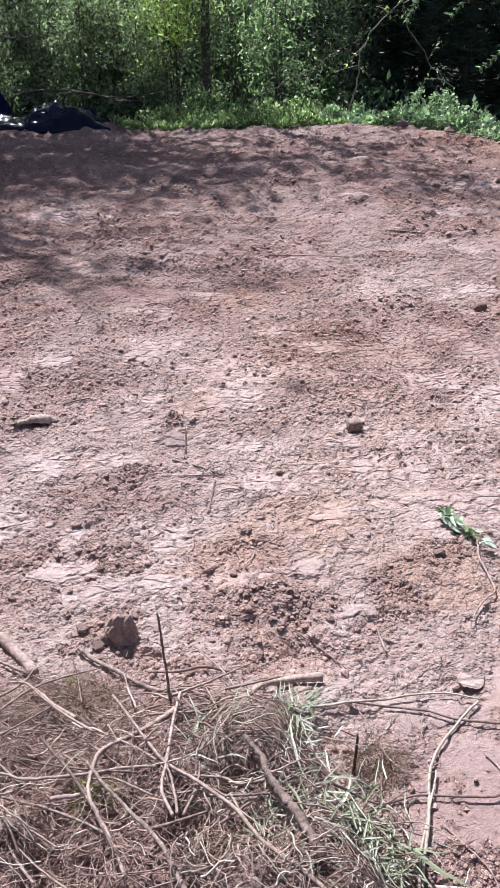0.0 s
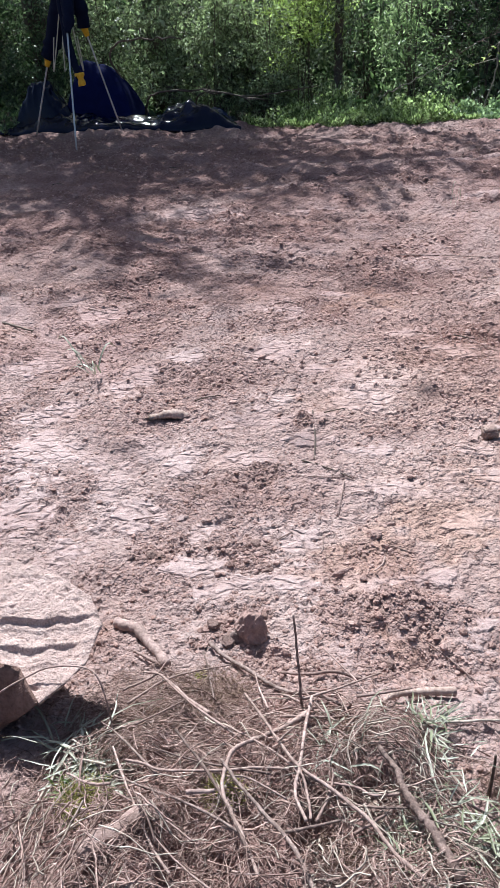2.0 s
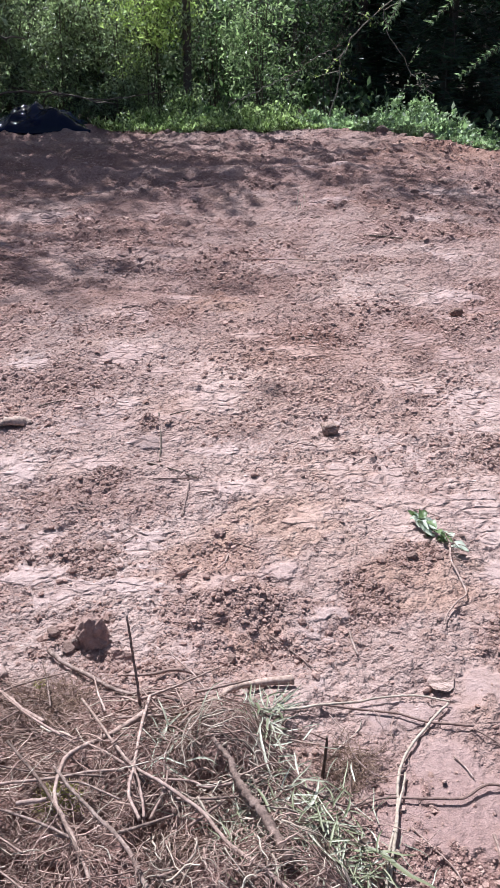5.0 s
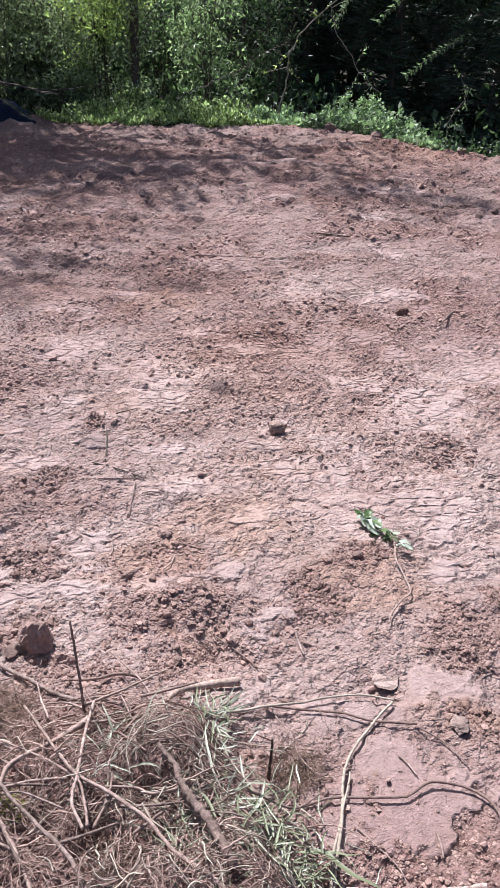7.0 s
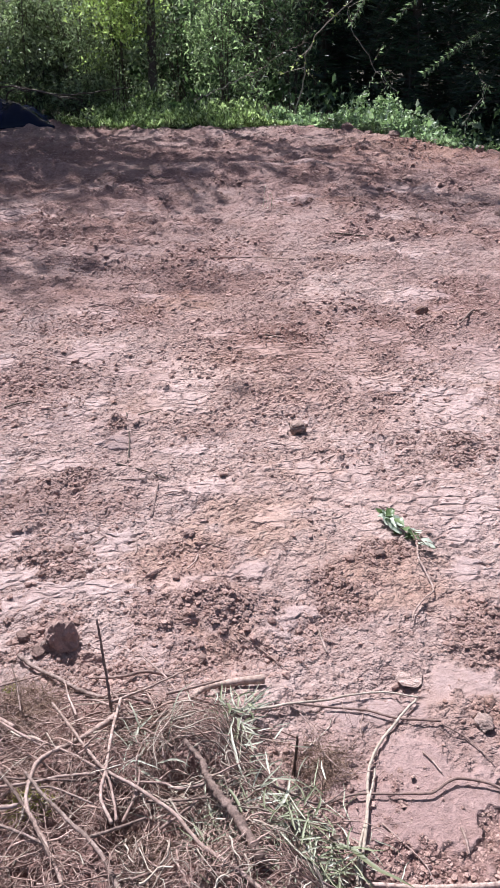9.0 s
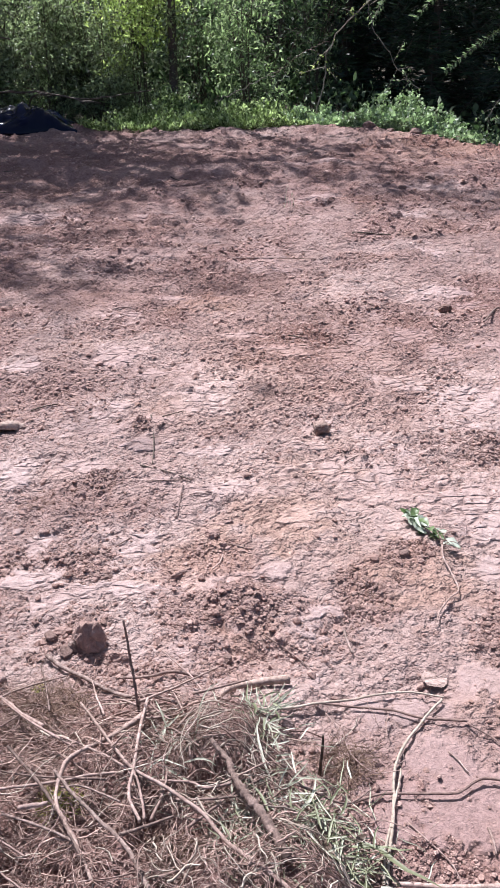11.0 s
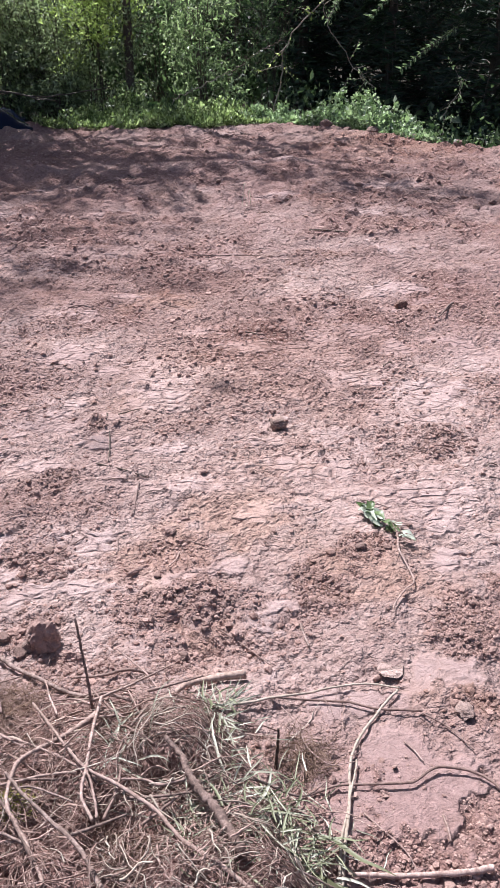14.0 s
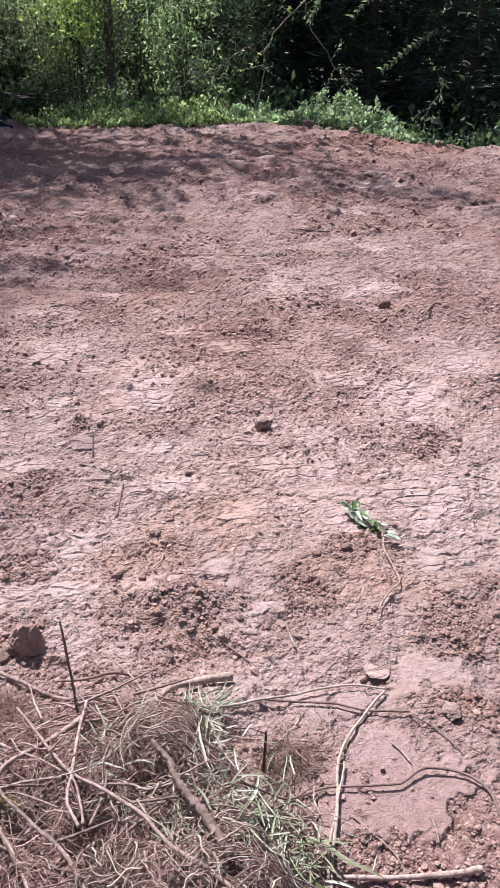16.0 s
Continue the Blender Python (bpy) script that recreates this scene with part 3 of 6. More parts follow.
# ---- the ground: one sheet ----
def build_ground():
    ys = [0.55]
    while ys[-1] < 12.4:
        y = ys[-1]
        ys.append(y + (0.0095 if y < 0.85 else 0.0045 if y < 2.4 else 0.0045 * (y / 2.4) ** 1.35))
    far, back = [ys[-1]], [ys[0]]
    while far[-1] < 900:
        far.append(far[-1] + 0.06 + 0.16 * (far[-1] - 12.3))
    while back[-1] > -300:
        back.append(back[-1] - 0.03 - 0.2 * (0.55 - back[-1]))
    ys = np.array(back[:0:-1] + ys + far[1:])
    inner = np.linspace(-1, 1, 500)
    outer = [1.0]
    while outer[-1] < 60:
        outer.append(outer[-1] + 0.008 + 0.25 * (outer[-1] - 1))
    outer = np.array(outer[1:])
    us = np.concatenate([-outer[::-1], inner, outer])
    far_out = np.maximum(ys, 0.6)[:, None]
    x = us[None] * np.where(us[None] < 0, 0.36 + 0.50 * far_out, 0.34 + 0.43 * far_out)
    y = np.repeat(ys[:, None], len(us), 1)
    h, worn = full_height(x.ravel(), y.ravel())
    plain = np.maximum(step(1.0, 1.06, np.repeat(np.abs(us)[None], len(ys), 0).ravel()), step(0.56, 0.40, y.ravel()))
    h, worn = h * (1 - plain) + broad_height(x.ravel(), y.ravel()) * plain, worn * (1 - plain) + 0.35 * plain
    beyond = step(-0.05, 0.25, y.ravel() - edge_of_field(x.ravel()) + 0.12 * waves(x.ravel(), y.ravel(), 0.2, 77))
    nr, nc = x.shape
    v = np.stack([x.ravel(), y.ravel(), h], 1)
    i = (np.arange(nr - 1)[:, None] * nc + np.arange(nc - 1)[None]).ravel()
    f = np.stack([i, i + 1, i + nc + 1, i + nc], 1)
    me = bpy.data.meshes.new("ground")
    me.vertices.add(len(v))
    me.vertices.foreach_set("co", v.ravel())
    me.loops.add(f.size)
    me.loops.foreach_set("vertex_index", f.ravel())
    me.polygons.add(len(f))
    me.polygons.foreach_set("loop_start", np.arange(0, f.size, 4))
    me.polygons.foreach_set("use_smooth", np.ones(len(f), dtype=bool))
    me.update(calc_edges=True)
    xf, yf = x.ravel(), y.ravel()
    # tone lowered by place and crumbs; the heap term paints shade between roots
    tone_and_shade = np.clip(0.10 + 0.50 * step(2.8, 7.0, yf) * (1 - 0.7 * worn) + 0.28 * waves(xf, yf, 0.8, 81) + 0.22 * waves(xf, yf, 0.25, 82) + 0.42 * crumbly_at(xf, yf, worn) + 0.18 * step(2.6, 4.2, yf) + 0.12 * step(0.1, -0.6, xf) * step(2.4, 3.2, yf) + 1.0 * step(0.01, 0.07, mound(xf, yf)) + 0.12 * step(-0.8, 0.6, yf) * (1 - step(1.2, 1.7, yf)) + 0.45 * step(0.24, 0.36, xf) * (1 - step(1.0, 1.4, xf)) * step(0.3, 0.8, yf) * (1 - step(1.15, 1.6, yf)), 0, 1)
    ochre = 0.85 * np.exp(-(((xf - 0.40) / 0.6) ** 2 + ((yf - 3.6) / 1.3) ** 2)) * (0.65 + 0.5 * waves(xf, yf, 0.22, 84))
    for cx, cy, r in ((0.20, 2.34, 0.24), (0.08, 1.75, 0.12), (0.55, 2.02, 0.22), (-0.1, 4.6, 0.25), (-0.02, 2.10, 0.20), (2.6, 10.0, 1.2)):
        ochre = np.maximum(ochre, 1 - step(0.3, 1.2, np.hypot(xf - cx, yf - cy) / r + 0.5 * waves(xf, yf, 0.07, 83)))
    ochre = np.clip(ochre, 0, 1)
    for key, val in (("trodden", worn), ("cracked", worn * step(1.55, 2.1, yf)), ("litter", beyond), ("tone_and_shade", tone_and_shade), ("ochre", ochre)):
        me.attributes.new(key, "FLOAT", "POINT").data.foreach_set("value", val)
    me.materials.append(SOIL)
    tagged(new("ground", me), "bare reddish-brown trodden soil with crumbs and dried boot prints", "ground", kind="structure")


def build_crumbs():
    """The loose crumbs that lie on the soil: fine ones, and fewer coarse ones."""
    rng = np.random.default_rng(21)
    for name, count, near, reach, bend, median, spread, low, high, fine, label in (
            ("far_soil_crumbs", 60000, 3.0, 8.5, 1.0, -5.3, 0.40, 0.003, 0.014, True, "crumbs of reddish-brown soil on the far part of the field"),
            ("fine_soil_crumbs", 165000, 0.9, 4.5, 1.2, -6.0, 0.38, 0.0014, 0.006, True, "fine crumbs of reddish-brown soil strewn over the ground"),
            ("moist_soil_crumbs", 60000, 1.35, 2.2, 1.3, -5.65, 0.42, 0.002, 0.010, False, "dark moist crumbs heaped on the trodden soil"),
            ("soil_crumbs", 17000, 0.9, 5.5, 1.5, -5.25, 0.36, 0.003, 0.012, False, "coarse loose crumbs of reddish-brown soil on the ground")):
        if fine:
            base = np.array([(math.cos(a) * q, math.sin(a) * q, z) for q, z, off in ((1.0, -0.3, 0.0), (0.72, 0.55, 0.8)) for a in np.arange(3) * math.pi * 2 / 3 + off])
            tri = np.array([t for k in range(3) for t in ((k, (k + 1) % 3, 3 + k), ((k + 1) % 3, 3 + (k + 1) % 3, 3 + k))] + [(3, 4, 5)])
        else:
            bm = bmesh.new()
            bmesh.ops.create_icosphere(bm, subdivisions=1, radius=1.0)
            bmesh.ops.delete(bm, geom=[v for v in bm.verts if v.co.z < -0.9], context="VERTS")
            base = np.array([v.co for v in bm.verts])
            bm.verts.index_update()
            tri = np.array([[v.index for v in f.verts] for f in bm.faces])
            bm.free()
        y = near + reach * rng.random(count) ** bend
        u = rng.random(count) * 2 - 1
        x = u * np.where(u < 0, 0.36 + 0.50 * y, 0.34 + 0.43 * y)
        worn = trodden_at(x, y)
        keep = (rng.random(count) < 0.05 * (1 - 0.8 * worn) + 0.9 * crumbly_at(x, y, worn) * (1 - 0.85 * step(0.02, 0.06, mound(x, y)))) & (y < edge_of_field(x) - 0.1)
        if name.startswith("moist"):
            keep &= loose_at(x, y) > 0.35 + 0.5 * rng.random(count)
        x, y = x[keep], y[keep]
        n = len(x)
        r = np.clip(np.exp(rng.normal(median, spread, n)), low, high) * (0.72 + 0.15 * y)
        z = full_height(x, y)[0]
        shape = base[None] * (1 + 0.20 * rng.normal(size=(n, len(base), 1)))
        shape = shape * (r[:, None] * rng.uniform(0.7, 1.3, (n, 3)) * np.array([1.1, 1.0, 0.75]))[:, None]
        a = rng.uniform(0, 2 * math.pi, n)[:, None]
        shape = np.stack([shape[..., 0] * np.cos(a) - shape[..., 1] * np.sin(a), shape[..., 0] * np.sin(a) + shape[..., 1] * np.cos(a), shape[..., 2]], -1)
        v = shape + np.stack([x, y, z + r * 0.2], 1)[:, None]
        f = (np.arange(n)[:, None, None] * len(base) + tri[None]).reshape(-1, 3)
        tagged(mesh_object(name, v.reshape(-1, 3), f, FAR_CLOD if name.startswith("far") else DAMP_CLOD if name.startswith("moist") else CLOD, smooth=False), label, "soil crumbs", kind="stuff")


build_ground()
build_crumbs()


# ---- stones and clods ----
def boulder():
    """A slab with a tilted top that breaks off in thin beds, undercut at its near and right sides."""
    top = [(-1.28, 1.60), (-1.10, 1.68), (-0.93, 1.645), (-0.79, 1.61), (-0.69, 1.56), (-0.645, 1.49), (-0.65, 1.39), (-0.73, 1.29), (-0.80, 1.365), (-0.95, 1.38), (-1.15, 1.30), (-1.30, 1.42)]
    low = [(-1.24, 1.56), (-1.05, 1.64), (-0.93, 1.62), (-0.88, 1.58), (-0.86, 1.54), (-0.86, 1.50), (-0.88, 1.45), (-0.90, 1.38), (-0.90, 1.29), (-0.98, 1.25), (-1.15, 1.24), (-1.28, 1.40)]
    per = 32
    outline = lambda ring: np.array([np.array(ring[i]) * (1 - k / per) + np.array(ring[(i + 1) % len(ring)]) * (k / per) for i in range(len(ring)) for k in range(per)])
    a, z0 = outline(top), outline(low)
    face_z = lambda p: 0.276 - 0.052 * (p[:, 0] + 0.752) + 0.29 * (p[:, 1] - 1.548)
    centre = np.array([-0.95, 1.50])
    rings = []
    for s in np.linspace(0, 1, 14):
        bulge = 0.018 * math.sin(math.pi * s)
        p = z0 * (1 - s) + a * s
        p = p + (p - centre) * bulge
        rings.append(np.column_stack([p, 0.0 * (1 - s) + (face_z(a) - 0.006) * s]))
    for s in np.linspace(0.008, 1, 95):
        p = a + (centre - a) * s
        rings.append(np.column_stack([p, face_z(p)]))
    n = len(a)
    v = np.vstack(rings)
    sides = 14 * n
    for i in range(len(v)):
        c = Vector(v[i])
        if i >= sides:
            # thin beds run across the top and step down towards the near side
            line = c.y - 1.548 - 0.10 * (c.x + 0.752) + 0.016 * noise.noise(Vector((c.x * 7, 3.1, 0))) + 0.009 * noise.noise(Vector((c.x * 22, 1.1, 0))) + 0.0035 * noise.noise(Vector((c.x * 60, 2.1, 0)))
            for at, deep in ((0.06, 0.003), (-0.055, 0.014), (-0.075, 0.005), (-0.118, 0.011), (-0.16, 0.005)):
                deep *= (0.8 + 0.6 * abs(noise.noise(Vector((c.x * 8, at * 50, 5))))) * min(max((-0.665 - c.x) / 0.03, 0.15), 1)
                u = min(max((at - line) / 0.006 + 0.5, 0), 1)
                v[i, 2] -= deep * u - 0.5 * deep * min(max((at - line) / 0.09, 0), 1)
            v[i, 2] += 0.004 * noise.noise(c * 40) + 0.002 * noise.noise(c * 110) - 0.010 * max(noise.noise(Vector((c.x * 55, c.y * 80, 4))) - 0.2, 0)
        else:
            d = Vector((c.x - centre[0], c.y - centre[1], 0)).normalized() * (0.008 * noise.noise(c * 11) + 0.003 * noise.noise(c * 40))
            v[i, :2] += (d.x, d.y)
    m = len(rings)
    i, k = np.meshgrid(np.arange(m - 1), np.arange(n), indexing="ij")
    f = np.stack([i * n + k, i * n + (k + 1) % n, (i + 1) * n + (k + 1) % n, (i + 1) * n + k], -1).reshape(-1, 4)
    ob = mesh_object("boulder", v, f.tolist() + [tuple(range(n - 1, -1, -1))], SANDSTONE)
    # reddish sides; their dark tone also holds the shade of the undercut
    ob.data.materials.append(DARK_RED_STONE)
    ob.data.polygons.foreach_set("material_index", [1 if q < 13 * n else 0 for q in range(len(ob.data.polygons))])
    tagged(ob, "large pale pink sandstone boulder with broken layered ledges on top", "boulder")


def stone(name, x, y, size, mat, label, category, seed, lift=0.0, group=""):
    rng = np.random.default_rng(seed)
    vs, fs = lump(x, y, 0, size, rng, 3)
    ob = mesh_object(name, vs, fs, mat, smooth=False)
    ob.location = (x, y, ground_z(x, y) + lift)
    ob.rotation_euler = (0, 0, rng.uniform(0, 6.28))
    return tagged(ob, label, category, group)


def rough_clod(x, y, size, label, seed, turn=0.0, tilt=0.0, lift=0.0):
    """A crumbly lump of soil with a broken, pitted skin."""
    rng = np.random.default_rng(seed)
    vs, fs = lump(x, y, 0, size, rng, 4)
    r = min(size)
    for i, p in enumerate(vs):
        q = Vector(p)
        d = (q - Vector((0, 0, size[2] * 0.6))).normalized()
        vs[i] += np.array(d) * r * (0.22 * noise.noise(q * (1.4 / r)) + 0.16 * noise.noise(q * (3.5 / r)) + 0.12 * abs(noise.noise(q * (8 / r))))
    ob = mesh_object("soil_clod", vs, fs, DAMP_CLOD, smooth=False)
    ob.location = (x, y, ground_z(x, y) + lift - 0.3 * size[2])
    ob.rotation_euler = (tilt, 0, turn)
    tagged(ob, label, "soil clod")


def brick_fragment():
    """A blocky lump with a flat, dark near face."""
    bm = bmesh.new()
    bmesh.ops.create_cube(bm, size=1.0)
    for v in bm.verts:
        v.co = Vector((v.co.x * 0.052, v.co.y * 0.045, (v.co.z + 0.5) * 0.046))
        v.co += Vector(RNG.normal(size=3) * 0.006)
    bmesh.ops.bevel(bm, geom=list(bm.edges), offset=0.006, segments=2, affect="EDGES")
    bmesh.ops.triangulate(bm, faces=bm.faces)
    bmesh.ops.subdivide_edges(bm, edges=list(bm.edges), cuts=2)
    for v in bm.verts:
        v.co += Vector((noise.noise(v.co * 70), noise.noise(v.co * 70 + Vector((9, 0, 0))), noise.noise(v.co * 70 + Vector((0, 9, 0))))) * 0.006
    vs, fs = np.array([v.co for v in bm.verts]), [tuple(v.index for v in f.verts) for f in bm.faces]
    bm.free()
    ob = mesh_object("stone_block", vs, fs, BROWN_BLOCK)
    ob.location = (0.41, 2.955, ground_z(0.41, 2.955) - 0.002)
    ob.rotation_euler = (0.05, -0.08, 0.15)
    tagged(ob, "small blocky brown stone standing alone on the soil", "stone")


def slab_stone(x, y, half_x, half_y, thick, label):
    """A flat, many-cornered stone with a broken near edge."""
    rng = np.random.default_rng(31)
    bm = bmesh.new()
    a = np.sort(np.linspace(0, 2 * math.pi, 7, endpoint=False) + rng.uniform(-0.25, 0.25, 7))
    ring = [bm.verts.new((math.cos(t) * half_x, math.sin(t) * half_y, 0)) for t in a]
    base = bm.faces.new(ring)
    bmesh.ops.solidify(bm, geom=[base], thickness=thick)
    bmesh.ops.recalc_face_normals(bm, faces=bm.faces)
    bmesh.ops.bevel(bm, geom=list(bm.edges), offset=0.0022, segments=2, affect="EDGES")
    bmesh.ops.triangulate(bm, faces=bm.faces)
    bmesh.ops.subdivide_edges(bm, edges=list(bm.edges), cuts=2)
    for v in bm.verts:
        v.co += Vector((noise.noise(v.co * 60), noise.noise(v.co * 60 + Vector((9, 0, 0))), 0.4 * noise.noise(v.co * 45 + Vector((0, 9, 0))))) * 0.003
    vs, fs = np.array([v.co for v in bm.verts]), [tuple(v.index for v in f.verts) for f in bm.faces]
    bm.free()
    vs[:, 2] -= vs[:, 2].min()
    ob = mesh_object("flat_stone", vs, fs, SANDSTONE, smooth=False)
    ob.location = (x, y, ground_z(x, y))
    ob.rotation_euler = (0.03, 0.0, 1.3)
    tagged(ob, label, "stone")


boulder()
brick_fragment()
slab_stone(0.556, 1.60, 0.040, 0.036, 0.014, "small flat pale stone lying on trodden soil")
stone("round_stone", -0.385, 1.735, (0.020, 0.016, 0.020), FIELDSTONE, "small pale pebble beside a dark clod", "stone", 45)
stone("round_stone", 0.70, 1.435, (0.030, 0.026, 0.013), FIELDSTONE, "rounded greyish pink stone half sunk in loose soil", "stone", 32)
stone("field_stone", 1.245, 4.36, (0.040, 0.032, 0.026), DARK_RED_STONE, "angular dark brown stone on loose soil", "stone", 33)
rough_clod(-0.335, 1.745, (0.044, 0.038, 0.064), "upright dark lump of moist soil beside the roots", 44, 0.1, -0.1, -0.012)
rough_clod(-0.268, 1.695, (0.050, 0.026, 0.026), "slanting dark lump of moist soil beside the roots", 35, -0.5, 0.1, -0.01)
rough_clod(-0.425, 1.80, (0.030, 0.024, 0.022), "small dark lump of moist soil among crumbs", 36, 0.8, 0.0, -0.008)
rough_clod(0.019, 2.336, (0.040, 0.010, 0.009), "broken edge of crust curling up from the soil", 37, 0.25, -0.5, -0.004)
rough_clod(-0.105, 2.045, (0.042, 0.008, 0.009), "broken edge of crust curling up from the soil", 38, 0.6, -0.5, -0.004)
rough_clod(0.0, 1.83, (0.050, 0.010, 0.010), "broken edge of crust curling up from the soil", 39, 0.35, -0.5, -0.004)
rough_clod(-0.02, 2.27, (0.030, 0.022, 0.016), "small dark lump of moist soil among crumbs", 40, 0.5, 0.0, -0.005)

# single clods that stand out: x, y, size
CLODS = [
    (-0.393, 2.19, 0.020), (-0.71, 2.10, 0.020), (-0.336, 2.06, 0.014), (0.28, 2.63, 0.012), (0.58, 2.12, 0.016), (1.97, 8.03, 0.06), (2.70, 6.90, 0.045),
    (2.82, 6.98, 0.045), (2.60, 6.80, 0.035), (2.40, 6.62, 0.035), (1.62, 7.55, 0.035), (-0.40, 1.72, 0.022), (-0.45, 1.78, 0.018),
    (0.03, 1.69, 0.014), (2.83, 10.3, 0.07), (3.2, 9.75, 0.07), (0.95, 8.4, 0.03), (-0.2, 8.9, 0.03), (1.9, 11.25, 0.08), (2.45, 10.9, 0.09), (2.15, 11.1, 0.06), (3.0, 10.5, 0.08), (-0.9, 11.6, 0.07), (-0.6, 11.62, 0.05),
]
for i, (cx, cy, r) in enumerate(CLODS):
    stone("soil_clod", cx, cy, (r * 1.15, r * 0.9, r * 0.65), MOIST_CLOD, "rough dark reddish-brown clod of soil", "soil clod", 100 + i, -r * 0.2, "clods on the field")


# coarser clods strewn among the crumbs; eight shapes shared
rng = np.random.default_rng(65)
shapes = []
for k in range(8):
    vs, fs = lump(0, 0, 0, (1.1, 1.0, 0.8), rng, 2)
    vs = vs * (1 + 0.13 * rng.normal(size=(len(vs), 1)))
    me = bpy.data.meshes.new("soil_clod")
    me.from_pydata(vs.tolist(), [], fs)
    me.materials.append(CLOD)
    shapes.append(me)
placed = 0
while placed < 130:
    cy = 1.55 + 4.5 * rng.random() ** 1.6
    cx = rng.uniform(-1, 1) * (0.3 + 0.45 * cy)
    at = np.array([cx]), np.array([cy])
    if rng.random() < trodden_at(*at)[0] * 1.3 or mound(*at)[0] > 0.03 or (cx < -0.6 and cy < 1.75):
        continue
    ob = new("soil_clod", shapes[placed % 8])
    r = 0.005 + 0.006 * rng.random() ** 2 * (0.8 + 0.14 * cy)
    ob.scale = (r * 1.1, r * rng.uniform(0.8, 1.1), r * rng.uniform(0.5, 0.8))
    ob.rotation_euler = (0, 0, rng.uniform(0, 6.28))
    ob.location = (cx, cy, ground_z(cx, cy) - r * 0.1)
    tagged(ob, "small crumbly clod of reddish-brown soil", "soil clod", "clods on the field")
    placed += 1

# ---- roots, sticks and stalks ----
def stick(name, points, r0, r1, mat, label, category="stick", n=22, sides=8, rest=True, knobs=0.10, group=""):
    rng = np.random.default_rng(int(abs(points[0][0]) * 9973 + abs(points[0][1]) * 7919 + r0 * 1e5))
    r0, r1, n = r0 * 0.76, r1 * 0.76, int(n * 2.2)
    line = glide(points, n)
    kink = np.cumsum(rng.normal(size=(n, 3)), 0)
    kink -= kink[0] + (kink[-1] - kink[0]) * np.linspace(0, 1, n)[:, None]
    line += kink * r0 * np.array([0.13, 0.13, 0.06])
    v, f = tube(line, r0, r1, sides, knobs * 0.55, rng)
    mid = line[n // 2]
    ob = mesh_object(name, v - mid, f, mat)
    ob.location = mid
    return tagged(ob, label, category, group)


def on_heap(x, y, lift):
    return (x, y, ground_z(x, y) + lift)


def along(lift, *xy):
    return [on_heap(x, y, lift) for x, y in xy]


def heap_line(lift, *xy):
    return [(x, y, float(mound(np.array([x]), np.array([y]))[0]) + lift) for x, y in xy]


PALE, BARK = "dry pale brown root lying across the root heap", "grey-brown bark-covered stick lying on the root heap"
stick("root", along(0.02, (-0.058, 1.458), (-0.002, 1.49), (0.037, 1.531), (0.098, 1.564), (0.182, 1.58)), 0.006, 0.014, PALE_WOOD, "thick pale stripped root lying on the soil", "root", knobs=0.2)
stick("root", along(0.016, (-0.445, 1.70), (-0.386, 1.648), (-0.298, 1.58), (-0.216, 1.533), (-0.144, 1.482), (-0.07, 1.45)), 0.008, 0.005, BARK_STICK, "brown crooked root at the edge of the root heap", "root", 30)
stick("root", along(0.014, (-0.243, 1.602), (-0.172, 1.586), (-0.117, 1.594), (-0.041, 1.599)), 0.004, 0.006, SOILED_ROOT, "thin pale root lying over dark crumbs", "root")
stick("stick", [(-0.168, 1.415, 0.05), (-0.172, 1.42, 0.093), (-0.182, 1.437, 0.22), (-0.188, 1.45, 0.345)], 0.0050, 0.0034, BARK_STICK, "thin dark stick standing upright in the root heap", "stick", sides=6)
stick("root", heap_line(0.063, (-0.299, 1.415), (-0.236, 1.304), (-0.157, 1.189), (-0.083, 1.137), (-0.017, 1.082), (0.035, 1.014), (0.098, 0.961), (0.16, 0.90)), 0.0038, 0.0060, DRY_ROOT, "long straight pale root lying across the heap", "root", 34)
stick("root", heap_line(0.068, (-0.148, 1.418), (-0.150, 1.269), (-0.152, 1.178), (-0.157, 1.146), (-0.150, 1.109), (-0.129, 1.06)), 0.0045, 0.0042, DRY_ROOT, "forked pale root lying on the heap", "root", 26)
stick("root", heap_line(0.068, (-0.152, 1.178), (-0.135, 1.132), (-0.121, 1.065)), 0.0031, 0.0038, DRY_ROOT, "short pale root lying on the heap", "root")
stick("root", heap_line(0.053, (-0.152, 1.368), (-0.20, 1.306), (-0.264, 1.255), (-0.292, 1.223), (-0.297, 1.177), (-0.292, 1.119), (-0.261, 1.06), (-0.225, 0.996), (-0.20, 0.95)), 0.0077, 0.0038, DRY_ROOT, "curved thick pale root arching over the heap", "root", 34, knobs=0.18)
stick("root", heap_line(0.050, (-0.506, 1.18), (-0.458, 1.169), (-0.42, 1.159), (-0.33, 1.169), (-0.253, 1.182), (-0.174, 1.186)), 0.0038, 0.0038, DRY_ROOT, PALE, "root", 30)
stick("root", heap_line(0.046, (-0.16, 1.182), (-0.108, 1.169), (-0.043, 1.163), (-0.01, 1.148), (0.039, 1.155)), 0.0031, 0.0038, SOILED_ROOT, PALE, "root")
stick("stick", heap_line(0.058, (-0.31, 1.19), (-0.273, 1.142), (-0.223, 1.09), (-0.17, 1.036), (-0.141, 0.999), (-0.118, 0.96), (-0.095, 0.924)), 0.0042, 0.0066, BARK_STICK, BARK, n=28)
stick("stick", heap_line(0.060, (-0.166, 1.041), (-0.117, 1.057), (-0.068, 1.075)), 0.0045, 0.0031, BARK_STICK, BARK, n=12)
